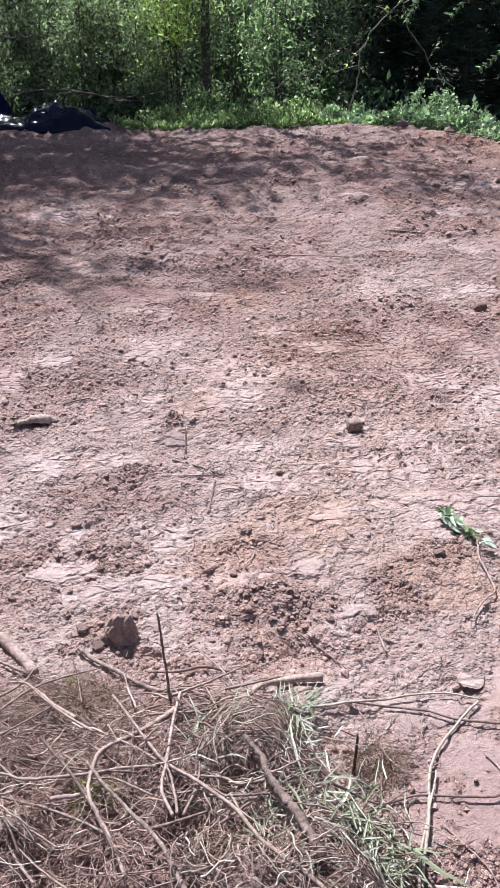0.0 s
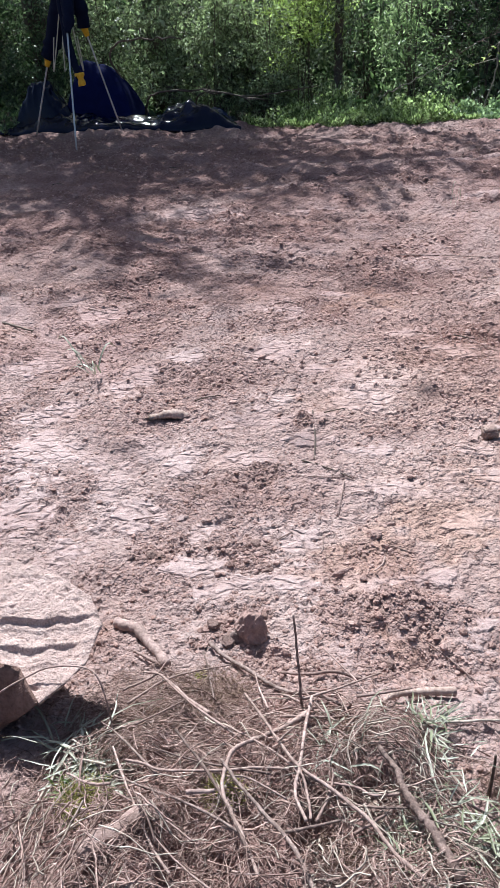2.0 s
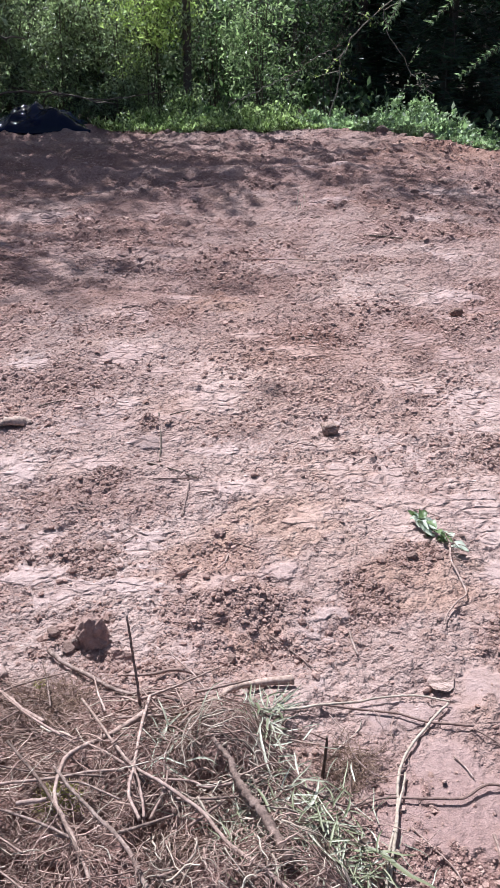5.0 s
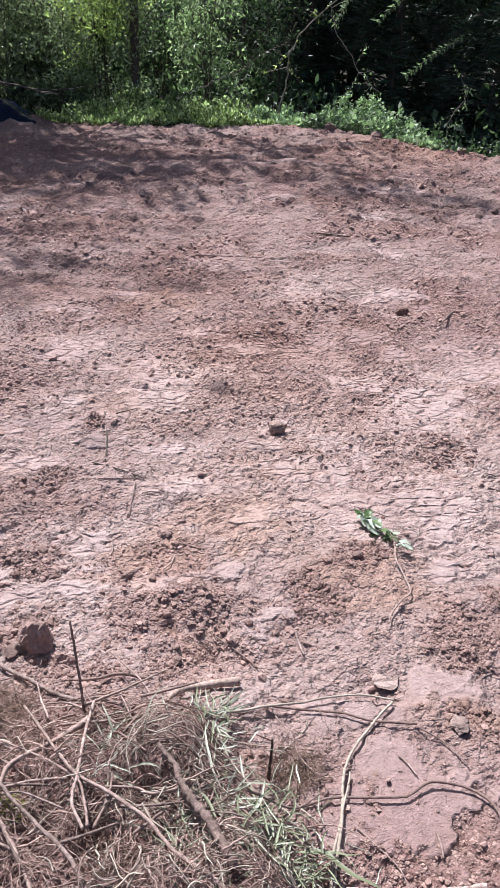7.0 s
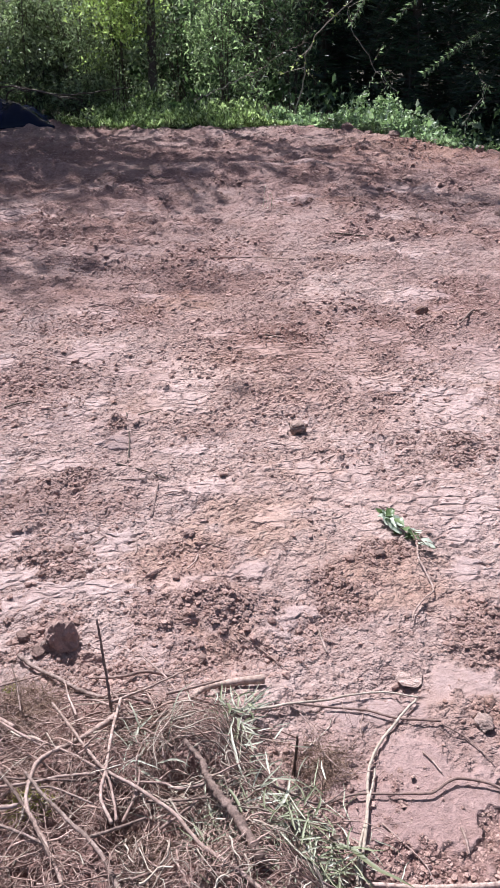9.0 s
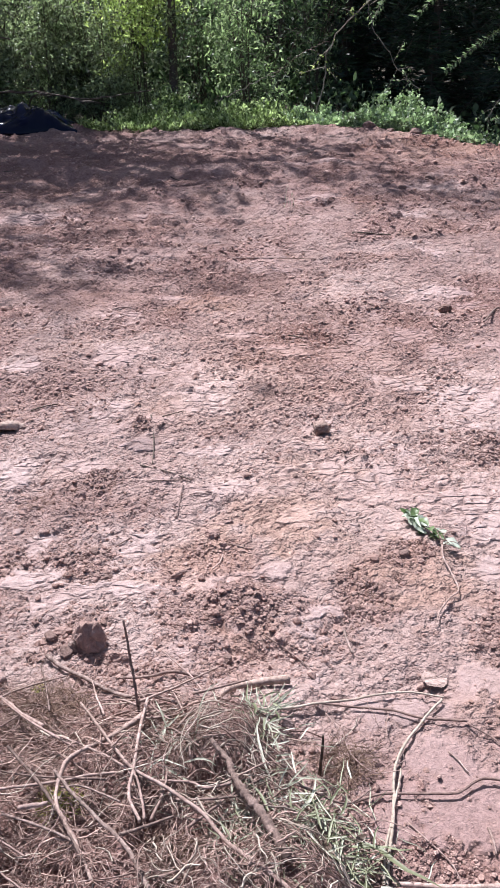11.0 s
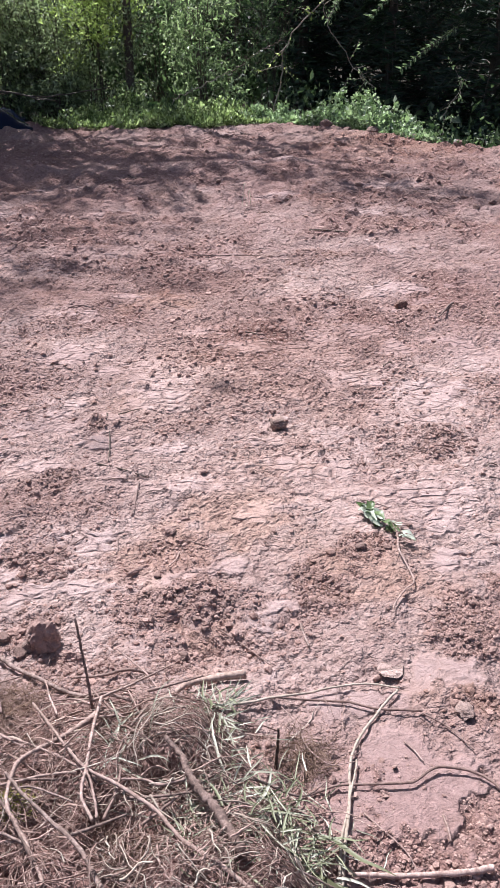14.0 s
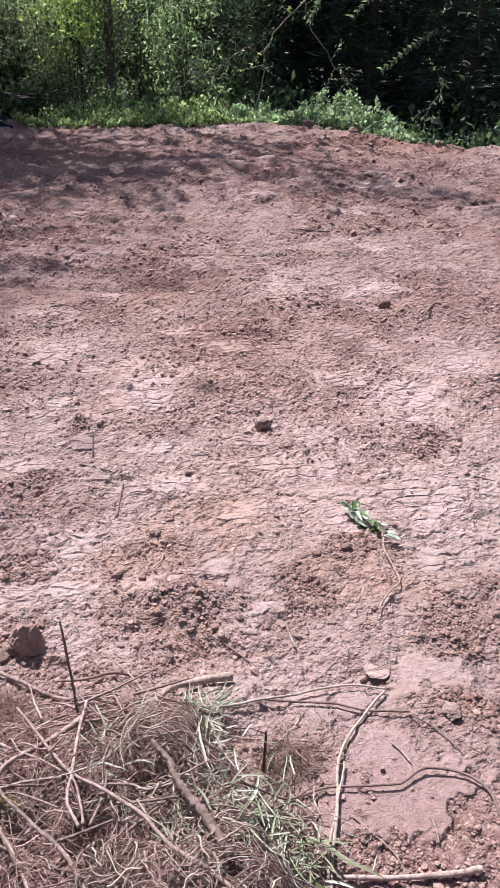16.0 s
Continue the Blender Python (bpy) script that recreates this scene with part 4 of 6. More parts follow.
stick("stick", heap_line(0.065, (0.0, 1.254), (0.033, 1.197), (0.044, 1.154), (0.071, 1.108), (0.096, 1.069), (0.119, 1.016), (0.137, 0.976)), 0.006, 0.015, BARK_STICK, "rough bark-covered stick lying in wilted grass", n=28, knobs=0.3)
stick("root", heap_line(0.05, (-0.027, 1.293), (-0.017, 1.332), (0.017, 1.386)), 0.0027, 0.0020, SOILED_ROOT, "short curved rootlet on the heap", "root", 12)
stick("stick", [(0.231, 1.30, 0.0), (0.232, 1.302, 0.06), (0.237, 1.31, 0.125)], 0.006, 0.0035, DARK_STICK, "dark broken twig standing upright in the soil", n=12, sides=6)
STALK = "bent dry straw-coloured stalk lying on the soil"
stick("stalk", along(0.012, (0.556, 1.52), (0.499, 1.462), (0.436, 1.382), (0.399, 1.306), (0.383, 1.234), (0.369, 1.167), (0.351, 1.105), (0.336, 1.046), (0.32, 0.96)), 0.0042, 0.0052, STRAW, STALK, "stalk", 34, knobs=0.04)
stick("stalk", along(0.012, (0.414, 1.313), (0.402, 1.269), (0.388, 1.234), (0.365, 1.167), (0.342, 1.106), (0.325, 1.02)), 0.0030, 0.0042, STRAW, STALK, "stalk", 26, knobs=0.04)
stick("stalk", along(0.014, (0.10, 1.45), (0.169, 1.486), (0.239, 1.506), (0.338, 1.533), (0.397, 1.546), (0.482, 1.551), (0.562, 1.525)), 0.0048, 0.003, STRAW, "thin dry stem lying on trodden soil", "stalk", 30, knobs=0.04)
stick("stalk", along(0.010, (0.239, 1.511), (0.349, 1.506), (0.429, 1.493), (0.493, 1.465), (0.597, 1.441)), 0.0035, 0.0042, SOILED_ROOT, "thin pale stem lying on trodden soil", "stalk", knobs=0.05)
stick("twig", along(0.008, (0.595, 1.436), (0.651, 1.391), (0.685, 1.322)), 0.0028, 0.0018, SOILED_ROOT, "thin twig lying on crumbly soil", "twig", 14)
stick("root", along(0.012, (0.24, 1.19), (0.296, 1.221), (0.347, 1.238), (0.397, 1.244), (0.507, 1.24), (0.541, 1.251), (0.584, 1.274), (0.651, 1.264), (0.691, 1.234), (0.707, 1.189), (0.706, 1.129), (0.695, 1.06)), 0.0032, 0.0046, SOILED_ROOT, "winding pale root lying on smooth soil", "root", 40)
stick("root", heap_line(0.03, (0.261, 1.461), (0.294, 1.399), (0.303, 1.349), (0.327, 1.308), (0.355, 1.286), (0.405, 1.29)), 0.0020, 0.0013, SOILED_ROOT, "thin winding rootlet beside the stalk", "root", 26)
stick("stick", along(0.014, (0.355, 1.043), (0.468, 1.034), (0.577, 1.026), (0.627, 1.026)), 0.0065, 0.0088, DRY_ROOT, "pale peeled stick lying on the soil")
stick("root", heap_line(0.045, (-0.571, 1.522), (-0.523, 1.508), (-0.473, 1.453), (-0.415, 1.382), (-0.368, 1.345)), 0.0035, 0.0060, DRY_ROOT, PALE, "root", 26)
stick("root", along(0.014, (-0.64, 1.655), (-0.587, 1.623), (-0.529, 1.601), (-0.447, 1.568)), 0.0055, 0.0045, DRY_ROOT, "thin pale root with a mossy tip on the soil", "root")
stick("root", along(0.010, (-0.725, 1.765), (-0.66, 1.725), (-0.60, 1.675), (-0.541, 1.615)), 0.021, 0.017, SOILED_ROOT, "thick soil-caked root lying beside the boulder", "root", 12, knobs=0.12, sides=16)
stick("root", heap_line(0.048, (-0.548, 1.224), (-0.506, 1.152), (-0.453, 1.067), (-0.40, 0.991), (-0.358, 0.946)), 0.0029, 0.0035, DRY_ROOT, PALE, "root", 26)
stick("root", heap_line(0.053, (-0.423, 1.268), (-0.365, 1.199), (-0.319, 1.142), (-0.283, 1.094), (-0.254, 1.049), (-0.22, 0.99)), 0.0041, 0.0045, BARK_STICK, PALE, "root", 26)
stick("stick", heap_line(0.065, (-0.361, 1.101), (-0.308, 1.11)), 0.006, 0.0055, SOILED_ROOT, "short pale stick lying on the heap", n=8)
stick("log", heap_line(0.045, (-0.535, 0.97), (-0.505, 0.999), (-0.473, 1.03), (-0.436, 1.066)), 0.029, 0.023, SOILED_ROOT, "short thick bark-covered piece of root on the heap", "log", 10, 16, knobs=0.06)
stick("twig", along(0.006, (0.352, 1.80), (0.353, 1.776), (0.362, 1.709)), 0.005, 0.004, BARK_STICK, "short brown twig lying on loose soil", "twig", 8)
stick("twig", along(0.006, (-0.285, 3.13), (-0.262, 2.96), (-0.247, 2.72)), 0.004, 0.003, DARK_STICK, "thin dark twig lying on the soil", "twig", 12)
stick("twig", along(0.006, (-0.291, 2.706), (-0.193, 2.657), (-0.104, 2.606)), 0.004, 0.0025, DARK_STICK, "thin dark twig lying on trodden soil", "twig", 12)
stick("twig", along(0.006, (-0.26, 2.593), (-0.18, 2.603), (-0.098, 2.601)), 0.003, 0.002, SOILED_ROOT, "thin pale twig lying on trodden soil", "twig", 10)
stick("twig", along(0.006, (-0.128, 2.583), (-0.135, 2.48), (-0.142, 2.38)), 0.0028, 0.002, SOILED_ROOT, "thin pale twig lying on trodden soil", "twig", 10)
stick("twig", along(0.006, (0.015, 2.173), (0.008, 2.11), (-0.015, 2.05)), 0.0038, 0.0028, DRY_ROOT, "short bent pale twig on the soil", "twig", 10)
stick("twig", along(0.006, (-0.183, 2.256), (-0.178, 2.21), (-0.18, 2.162)), 0.0024, 0.0018, DRY_ROOT, "short pale twig on the soil", "twig", 6)
stick("twig", along(0.010, (0.956, 6.02), (1.09, 6.0), (1.23, 5.95)), 0.009, 0.006, DARK_STICK, "dark stick lying on the far soil", "twig", 10)
stick("twig", along(0.008, (0.043, 5.393), (0.384, 5.472), (0.681, 5.414)), 0.006, 0.003, DRY_ROOT, "long thin pale twig lying on the soil", "twig", 16)
stick("twig", along(0.010, (1.541, 4.363), (1.47, 4.25), (1.389, 4.117)), 0.008, 0.006, BARK_STICK, "short brown stick on crumbly soil", "twig", 8)
stick("twig", along(0.010, (-2.10, 4.17), (-2.0, 4.11), (-1.876, 4.05)), 0.010, 0.006, DARK_STICK, "dark forked stick lying on the soil", "twig", 8)
stick("twig", along(0.006, (0.534, 1.363), (0.55, 1.337), (0.563, 1.30)), 0.003, 0.002, DRY_ROOT, "tiny pale twig lying on smooth soil", "twig", 6)
stick("twig", along(0.006, (0.566, 1.16), (0.567, 1.134), (0.567, 1.102)), 0.004, 0.003, DRY_ROOT, "tiny pale twig lying on smooth soil", "twig", 6)
stick("twig", along(0.006, (0.403, 1.176), (0.47, 1.086), (0.485, 1.043)), 0.0024, 0.0018, SOILED_ROOT, "thin pale rootlet lying on smooth soil", "twig", 10)
stick("twig", along(0.006, (0.13, 1.79), (0.19, 1.735), (0.25, 1.65)), 0.003, 0.002, SOILED_ROOT, "thin curved rootlet lying on the soil", "twig", 10)


# further roots of middle thickness across the heap
rng = np.random.default_rng(64)
for k in range(38):
    x0, y0, a, L = rng.uniform(-0.62, 0.22), rng.uniform(0.85, 1.50), rng.uniform(0, math.pi), rng.uniform(0.10, 0.30)
    if float(mound(np.array([x0]), np.array([y0]))[0]) < 0.04:
        continue
    x1, y1, up = x0 + math.cos(a) * L, y0 + math.sin(a) * L, rng.uniform(0.03, 0.06)
    mid = ((x0 + x1) / 2 + rng.normal(0, 0.015), (y0 + y1) / 2 + rng.normal(0, 0.015))
    stick("root", heap_line(up, (x0, y0), mid, (x1, y1)), rng.uniform(0.0026, 0.005), rng.uniform(0.0015, 0.0035), (BARK_STICK, SOILED_ROOT, DRY_ROOT, SOILED_ROOT)[k % 4],
          "thin dry root lying across the heap", "root", 12, 6, group="roots on the heap")

# small debris on the field
for k in range(34):
    y0 = 2.0 + 7.5 * rng.random() ** 1.3
    x0, a, L = rng.uniform(-1, 1) * (0.2 + 0.42 * y0), rng.uniform(-0.9, 0.9), rng.uniform(0.05, 0.12) * (0.6 + 0.16 * y0)
    stick("twig", along(0.005, (x0, y0), (x0 + math.cos(a) * L * 0.5, y0 + math.sin(a) * L * 0.5 + 0.01), (x0 + math.cos(a) * L, y0 + math.sin(a) * L)),
          0.0022 + 0.0006 * y0, 0.0015 + 0.0004 * y0, (DARK_STICK, DRY_ROOT, SOILED_ROOT)[k % 3], "small twig lying on the bare soil", "twig", 5, 5, group="twigs on the field")


def weathered_log():
    """A curl of old wood, hollow underneath, with torn ends."""
    rng = np.random.default_rng(3)
    x0, y0 = -0.875, 3.03
    gz = ground_z(x0, y0)
    n, m = 26, 13
    s = np.linspace(-1, 1, n)
    r = 0.021 * (1 + 0.25 * np.sin(s * 3 + 0.5) + 0.10 * rng.normal(size=n))
    ang = np.linspace(-0.15, math.pi + 0.25, m)
    rows = []
    for thick in (1.0, 0.62):
        ragged = s[:, None] * 0.078 + 0.006 * rng.normal(size=m)[None] * np.abs(s[:, None]) ** 4
        side = np.cos(ang)[None] * r[:, None] * thick * (1 + 0.06 * rng.normal(size=(n, m)))
        up = np.sin(ang)[None] * r[:, None] * thick * (1 + 0.06 * rng.normal(size=(n, m))) + 0.006 + 0.014 * (1 - s[:, None] ** 2)
        rows.append(np.stack([ragged, side + 0.25 * ragged, up], -1).reshape(-1, 3))
    i = (np.arange(n - 1)[:, None] * m + np.arange(m - 1)[None]).ravel()
    q = np.stack([i, i + 1, i + m + 1, i + m], 1)
    k = n * m
    rim = np.concatenate([np.arange(m), np.arange(1, n) * m + m - 1, (n - 1) * m + np.arange(m - 2, -1, -1), np.arange(n - 2, 0, -1) * m])
    r2 = np.roll(rim, -1)
    f = np.concatenate([q, q[:, ::-1] + k, np.stack([rim, rim + k, r2 + k, r2], 1)])
    ob = mesh_object("log_piece", np.vstack(rows), f, PALE_WOOD)
    ob.location = (x0, y0, gz)
    ob.rotation_euler = (-0.25, 0.06, 0.12)
    tagged(ob, "short weathered pale log with a dark hollow underside", "log")


weathered_log()


def root_tangle(name, count, spread, radius, length, mat, label, seed, lift=0.05, inside=None):
    rng = np.random.default_rng(seed)
    x0, x1, y0, y1 = spread
    x, y = rng.uniform(x0, x1, count), rng.uniform(y0, y1, count)
    if inside is not None:
        keep = inside(x, y, rng)
        x, y = x[keep], y[keep]
    k, n = len(x), 8
    way = rng.uniform(0, 2 * math.pi, k)
    L = length * np.exp(rng.normal(0, 0.45, k))
    turn = np.cumsum(rng.normal(0, 0.26 if radius > 0.001 else 0.42, (k, n)), 1) + way[:, None]
    d = (L / n)[:, None]
    px, py = x[:, None] + np.cumsum(np.cos(turn) * d, 1), y[:, None] + np.cumsum(np.sin(turn) * d, 1)
    base = broad_height(px.ravel(), py.ravel()).reshape(k, n)
    high = rng.random(k)[:, None] * lift * (0.15 + step(0.01, 0.10, mound(px, py)))
    pz = base + high + np.cumsum(rng.normal(0, 0.16, (k, n)), 1) * d + 0.008
    pz = np.maximum(pz, base + 0.004)
    v, f = tube_set(np.stack([px, py, pz], -1), radius * np.exp(np.minimum(rng.normal(0, 0.55, k), 0.7)), 4 if radius > 0.002 else 3)
    return tagged(mesh_object(name, v, f, mat), label, "roots", kind="stuff")


on_the_heap = lambda x, y, rng: rng.random(len(x)) < (0.05 + np.maximum(step(0.005, 0.09, mound(x, y)), 0.85 * step(1.28, 1.12, y) * step(-0.35, -0.5, x))) * (0.8 + 0.2 * step(-0.6, -0.35, x)) * (0.7 + 0.4 * step(-0.3, 0.4, waves(x, y, 0.16, 66)))
root_tangle("root_tangle", 3600, (-1.25, 0.45, 0.70, 1.66), 0.0012, 0.095, FINE_ROOT, "tangle of thin dry brown roots heaped on the soil", 61, 0.04, on_the_heap)
root_tangle("fine_root_tangle", 9000, (-1.25, 0.45, 0.70, 1.66), 0.0007, 0.07, FINE_ROOT, "mat of hair-thin dry rootlets over the heap", 62, 0.04, on_the_heap)

root_tangle("straw_litter", 240, (-0.9, 0.42, 0.75, 1.5), 0.0015, 0.08, STRAW, "scattered bits of pale straw among the roots", 63, 0.05, on_the_heap)

root_tangle("root_tangle", 420, (-1.10, -0.42, 0.74, 1.12), 0.0014, 0.12, FINE_ROOT, "tangle of thin dry brown roots heaped on the soil", 67, 0.10)
root_tangle("straw_litter", 100, (-1.05, -0.40, 0.76, 1.12), 0.0014, 0.13, STRAW, "scattered bits of pale straw among the roots", 68, 0.10)
root_tangle("straw_litter", 260, (-0.10, 0.26, 0.92, 1.36), 0.0014, 0.075, STRAW, "scattered bits of pale straw among the grass", 65, 0.06)
root_tangle("coarse_root_tangle", 200, (-0.85, 0.30, 0.80, 1.46), 0.0019, 0.16, DRY_ROOT, "crooked reddish brown roots strewn over the heap", 70, 0.05, on_the_heap)
root_tangle("fine_root_tangle", 900, (-0.70, -0.36, 1.22, 1.58), 0.0008, 0.08, FINE_ROOT, "mat of hair-thin dry rootlets beside the boulder", 69, 0.05)


def hair_ball(x, y, r, count, seed, label, mat=HAIR_ROOT):
    rng = np.random.default_rng(seed)
    d = rng.normal(size=(count, 3))
    d /= np.linalg.norm(d, axis=1, keepdims=True)
    d[:, 2] = np.abs(d[:, 2])
    start = d * r * rng.random((count, 1)) ** 0.5 * np.array([1, 0.8, 0.5])
    n = 6
    bend = np.cumsum(rng.normal(size=(count, n, 3)) * r * 0.16, 1)
    lines = start[:, None] + bend + d[:, None] * np.linspace(0, r * 0.5, n)[None, :, None] * np.array([1, 1, 0.4])
    lines[..., 2] = np.maximum(lines[..., 2], -0.004)
    v, f = tube_set(lines, np.full(count, 0.0007) * np.exp(rng.normal(0, 0.3, count)), 3)
    ob = mesh_object("root_hair_clump", v, f, mat)
    ob.location = (x, y, ground_z(x, y))
    tagged(ob, label, "root clump")


HAIR = "fuzzy brown clump of hair-fine roots"
hair_ball(-0.42, 1.46, 0.07, 240, 71, HAIR)
hair_ball(-0.35, 1.52, 0.05, 130, 76, HAIR)
hair_ball(-0.52, 1.38, 0.05, 120, 77, HAIR)
hair_ball(-0.56, 1.25, 0.05, 120, 78, HAIR)
hair_ball(-0.448, 1.595, 0.014, 160, 80, "tiny green tuft of moss at a root tip", MOSS)
hair_ball(0.285, 1.32, 0.07, 260, 72, HAIR)
hair_ball(-0.30, 1.16, 0.035, 500, 73, "small round olive tuft of moss among the roots", MOSS)
hair_ball(-0.06, 1.02, 0.05, 200, 74, HAIR)
hair_ball(-0.08, 1.30, 0.05, 130, 75, HAIR)


def grass_tuft(name, x, y, r, count, length, mat, label, seed, lie=0.75, heading=None, width=0.0036):
    """Blades that lie bent over the ground."""
    rng = np.random.default_rng(seed)
    n = 6
    way = rng.uniform(0, 2 * math.pi, count) if heading is None else rng.normal(heading, 0.6, count)
    L = length * np.exp(rng.normal(0, 0.3, count))
    bx, by = rng.normal(0, r * 0.6, count), rng.normal(0, r * 0.6, count)
    t = np.linspace(0, 1, n)[None]
    turn = way[:, None] + np.cumsum(rng.normal(0, 0.16, (count, n)), 1)
    px = bx[:, None] + np.cumsum(np.cos(turn), 1) * (L / n)[:, None] * lie
    py = by[:, None] + np.cumsum(np.sin(turn), 1) * (L / n)[:, None] * lie
    rise = rng.random(count)[:, None]
    pz = 0.01 + L[:, None] * (1 - lie) * 1.6 * rise * np.sin(t * math.pi * 0.75) + 0.02 * rise
    side = np.stack([-np.sin(turn), np.cos(turn), 0.3 * rng.normal(size=(count, 1)) + 0 * turn], -1)
    w = (width * np.exp(rng.normal(0, 0.3, count)))[:, None] * np.array([0.6, 1, 1, 0.85, 0.6, 0.1])[None]
    mid = np.stack([px, py, pz], -1)
    v = np.stack([mid - side * w[..., None] * 0.5, mid + np.array([0, 0, -0.0015]) , mid + side * w[..., None] * 0.5], 2).reshape(-1, 3)
    i = np.arange(n - 1)[:, None] * 3
    q = np.concatenate([i + np.array([0, 1, 4, 3]), i + np.array([1, 2, 5, 4])], 0)
    f = (np.arange(count)[:, None, None] * n * 3 + q[None]).reshape(-1, 4)
    ob = mesh_object(name, v, f, mat)
    ob.location = (x, y, ground_z(x, y))
    return tagged(ob, label, "grass tuft", kind="stuff")


WILTED, BLEACHED = "wilted blue-green grass lying on the root heap", "bleached grass blades scattered over the root heap"
grass_tuft("grass_tuft", 0.17, 1.12, 0.09, 60, 0.07, CUT_GRASS, WILTED, 81, 0.96, width=0.0028)
grass_tuft("grass_tuft", 0.24, 1.06, 0.08, 60, 0.085, CUT_GRASS, WILTED, 82, 0.96, width=0.0032)
grass_tuft("grass_tuft", 0.10, 1.22, 0.12, 70, 0.065, PALE_GRASS, BLEACHED, 90, 0.94, width=0.0028)
grass_tuft("grass_tuft", 0.27, 1.10, 0.09, 46, 0.07, PALE_GRASS, BLEACHED, 91, 0.96, width=0.0026)
grass_tuft("grass_tuft", 0.10, 1.43, 0.03, 26, 0.07, PALE_GRASS, "bleached pale grass tuft beside a stripped root", 83, 0.95, width=0.0028)
grass_tuft("grass_tuft", 0.12, 1.45, 0.02, 16, 0.08, PALE_GRASS, "bleached pale grass tuft beside a stripped root", 94, 0.95, 0.9, 0.0034)
grass_tuft("grass_tuft", 0.10, 1.08, 0.09, 120, 0.07, PALE_GRASS, BLEACHED, 96, 0.95, width=0.0030)
grass_tuft("grass_tuft", 0.13, 1.02, 0.07, 50, 0.07, CUT_GRASS, WILTED, 97, 0.95, width=0.003)
grass_tuft("grass_tuft", 0.255, 1.075, 0.05, 9, 0.13, CUT_GRASS, "few broad bent blades of blue-green grass on the heap", 101, 0.94, width=0.008)
grass_tuft("grass_tuft", 0.16, 1.09, 0.06, 7, 0.10, PALE_GRASS, "few broad bleached grass blades on the heap", 102, 0.93, width=0.006)
grass_tuft("dead_leaves", 0.21, 1.07, 0.07, 9, 0.045, DEAD_LEAF, "curled brown dead leaves among the grass", 103, 0.9, width=0.010)
grass_tuft("dead_leaves", -0.05, 1.06, 0.10, 7, 0.04, DEAD_LEAF, "curled brown dead leaves among the roots", 104, 0.9, width=0.009)
grass_tuft("grass_tuft", 0.10, 1.40, 0.05, 26, 0.06, CUT_GRASS, "wilted grass between the roots", 95, 0.92)
grass_tuft("grass_tuft", -0.61, 1.20, 0.05, 50, 0.055, CUT_GRASS, "half-wilted green grass beside the boulder", 84, 0.92, width=0.0036)
grass_tuft("grass_tuft", -0.66, 1.27, 0.06, 46, 0.11, PALE_GRASS, "bleached grass blades under the boulder", 85, 0.95)
grass_tuft("grass_tuft", -0.65, 1.19, 0.055, 80, 0.09, PALE_GRASS, "bleached grass blades beside the boulder", 98, 0.95, 0.2, 0.0044)
grass_tuft("grass_tuft", -0.60, 1.16, 0.04, 30, 0.05, NETTLE, "short yellowish green grass beside the boulder", 99, 0.9, width=0.0034)
grass_tuft("grass_tuft", -0.09, 1.26, 0.05, 22, 0.09, PALE_GRASS, "bleached grass blades among the roots", 86, 0.85)
grass_tuft("grass_tuft", -1.31, 3.45, 0.04, 9, 0.24, PALE_GRASS, "few dry grass blades on bare soil", 87, 0.6, width=0.007)
grass_tuft("grass_tuft", 0.54, 6.85, 0.05, 6, 0.16, PALE_GRASS, "few dry grass blades on bare soil", 88, 0.5)


stick("root", [(-0.88, 1.32, 0.13), (-0.845, 1.335, 0.168), (-0.787, 1.345, 0.206), (-0.742, 1.36, 0.224), (-0.696, 1.365, 0.231), (-0.642, 1.36, 0.233), (-0.61, 1.345, 0.222), (-0.59, 1.325, 0.16), (-0.58, 1.31, 0.10)], 0.0030, 0.0022, DRY_ROOT, "thin pale root arching in front of the boulder", "root", 24)
stick("stalk", heap_line(0.012, (-0.676, 1.24), (-0.684, 1.307), (-0.70, 1.40)), 0.0075, 0.0045, STRAW, "broad bleached stalk lying under the boulder", "stalk", 12, knobs=0.04)
stick("stalk", heap_line(0.03, (-0.695, 1.217), (-0.642, 1.229), (-0.556, 1.192)), 0.004, 0.003, STRAW, "bleached stalk lying across the heap", "stalk", 14, knobs=0.04)
stick("stalk", heap_line(0.03, (-0.697, 1.091), (-0.687, 1.16), (-0.665, 1.225)), 0.0045, 0.0035, STRAW, "bleached stalk lying across the heap", "stalk", 14, knobs=0.04)
grass_tuft("grass_tuft", -0.646, 1.15, 0.025, 14, 0.05, NETTLE, "short fresh green shoots beside the boulder", 92, 0.5, width=0.006)
hair_ball(-0.585, 1.125, 0.042, 420, 93, "yellowish tuft of moss beside the boulder", MOSS)


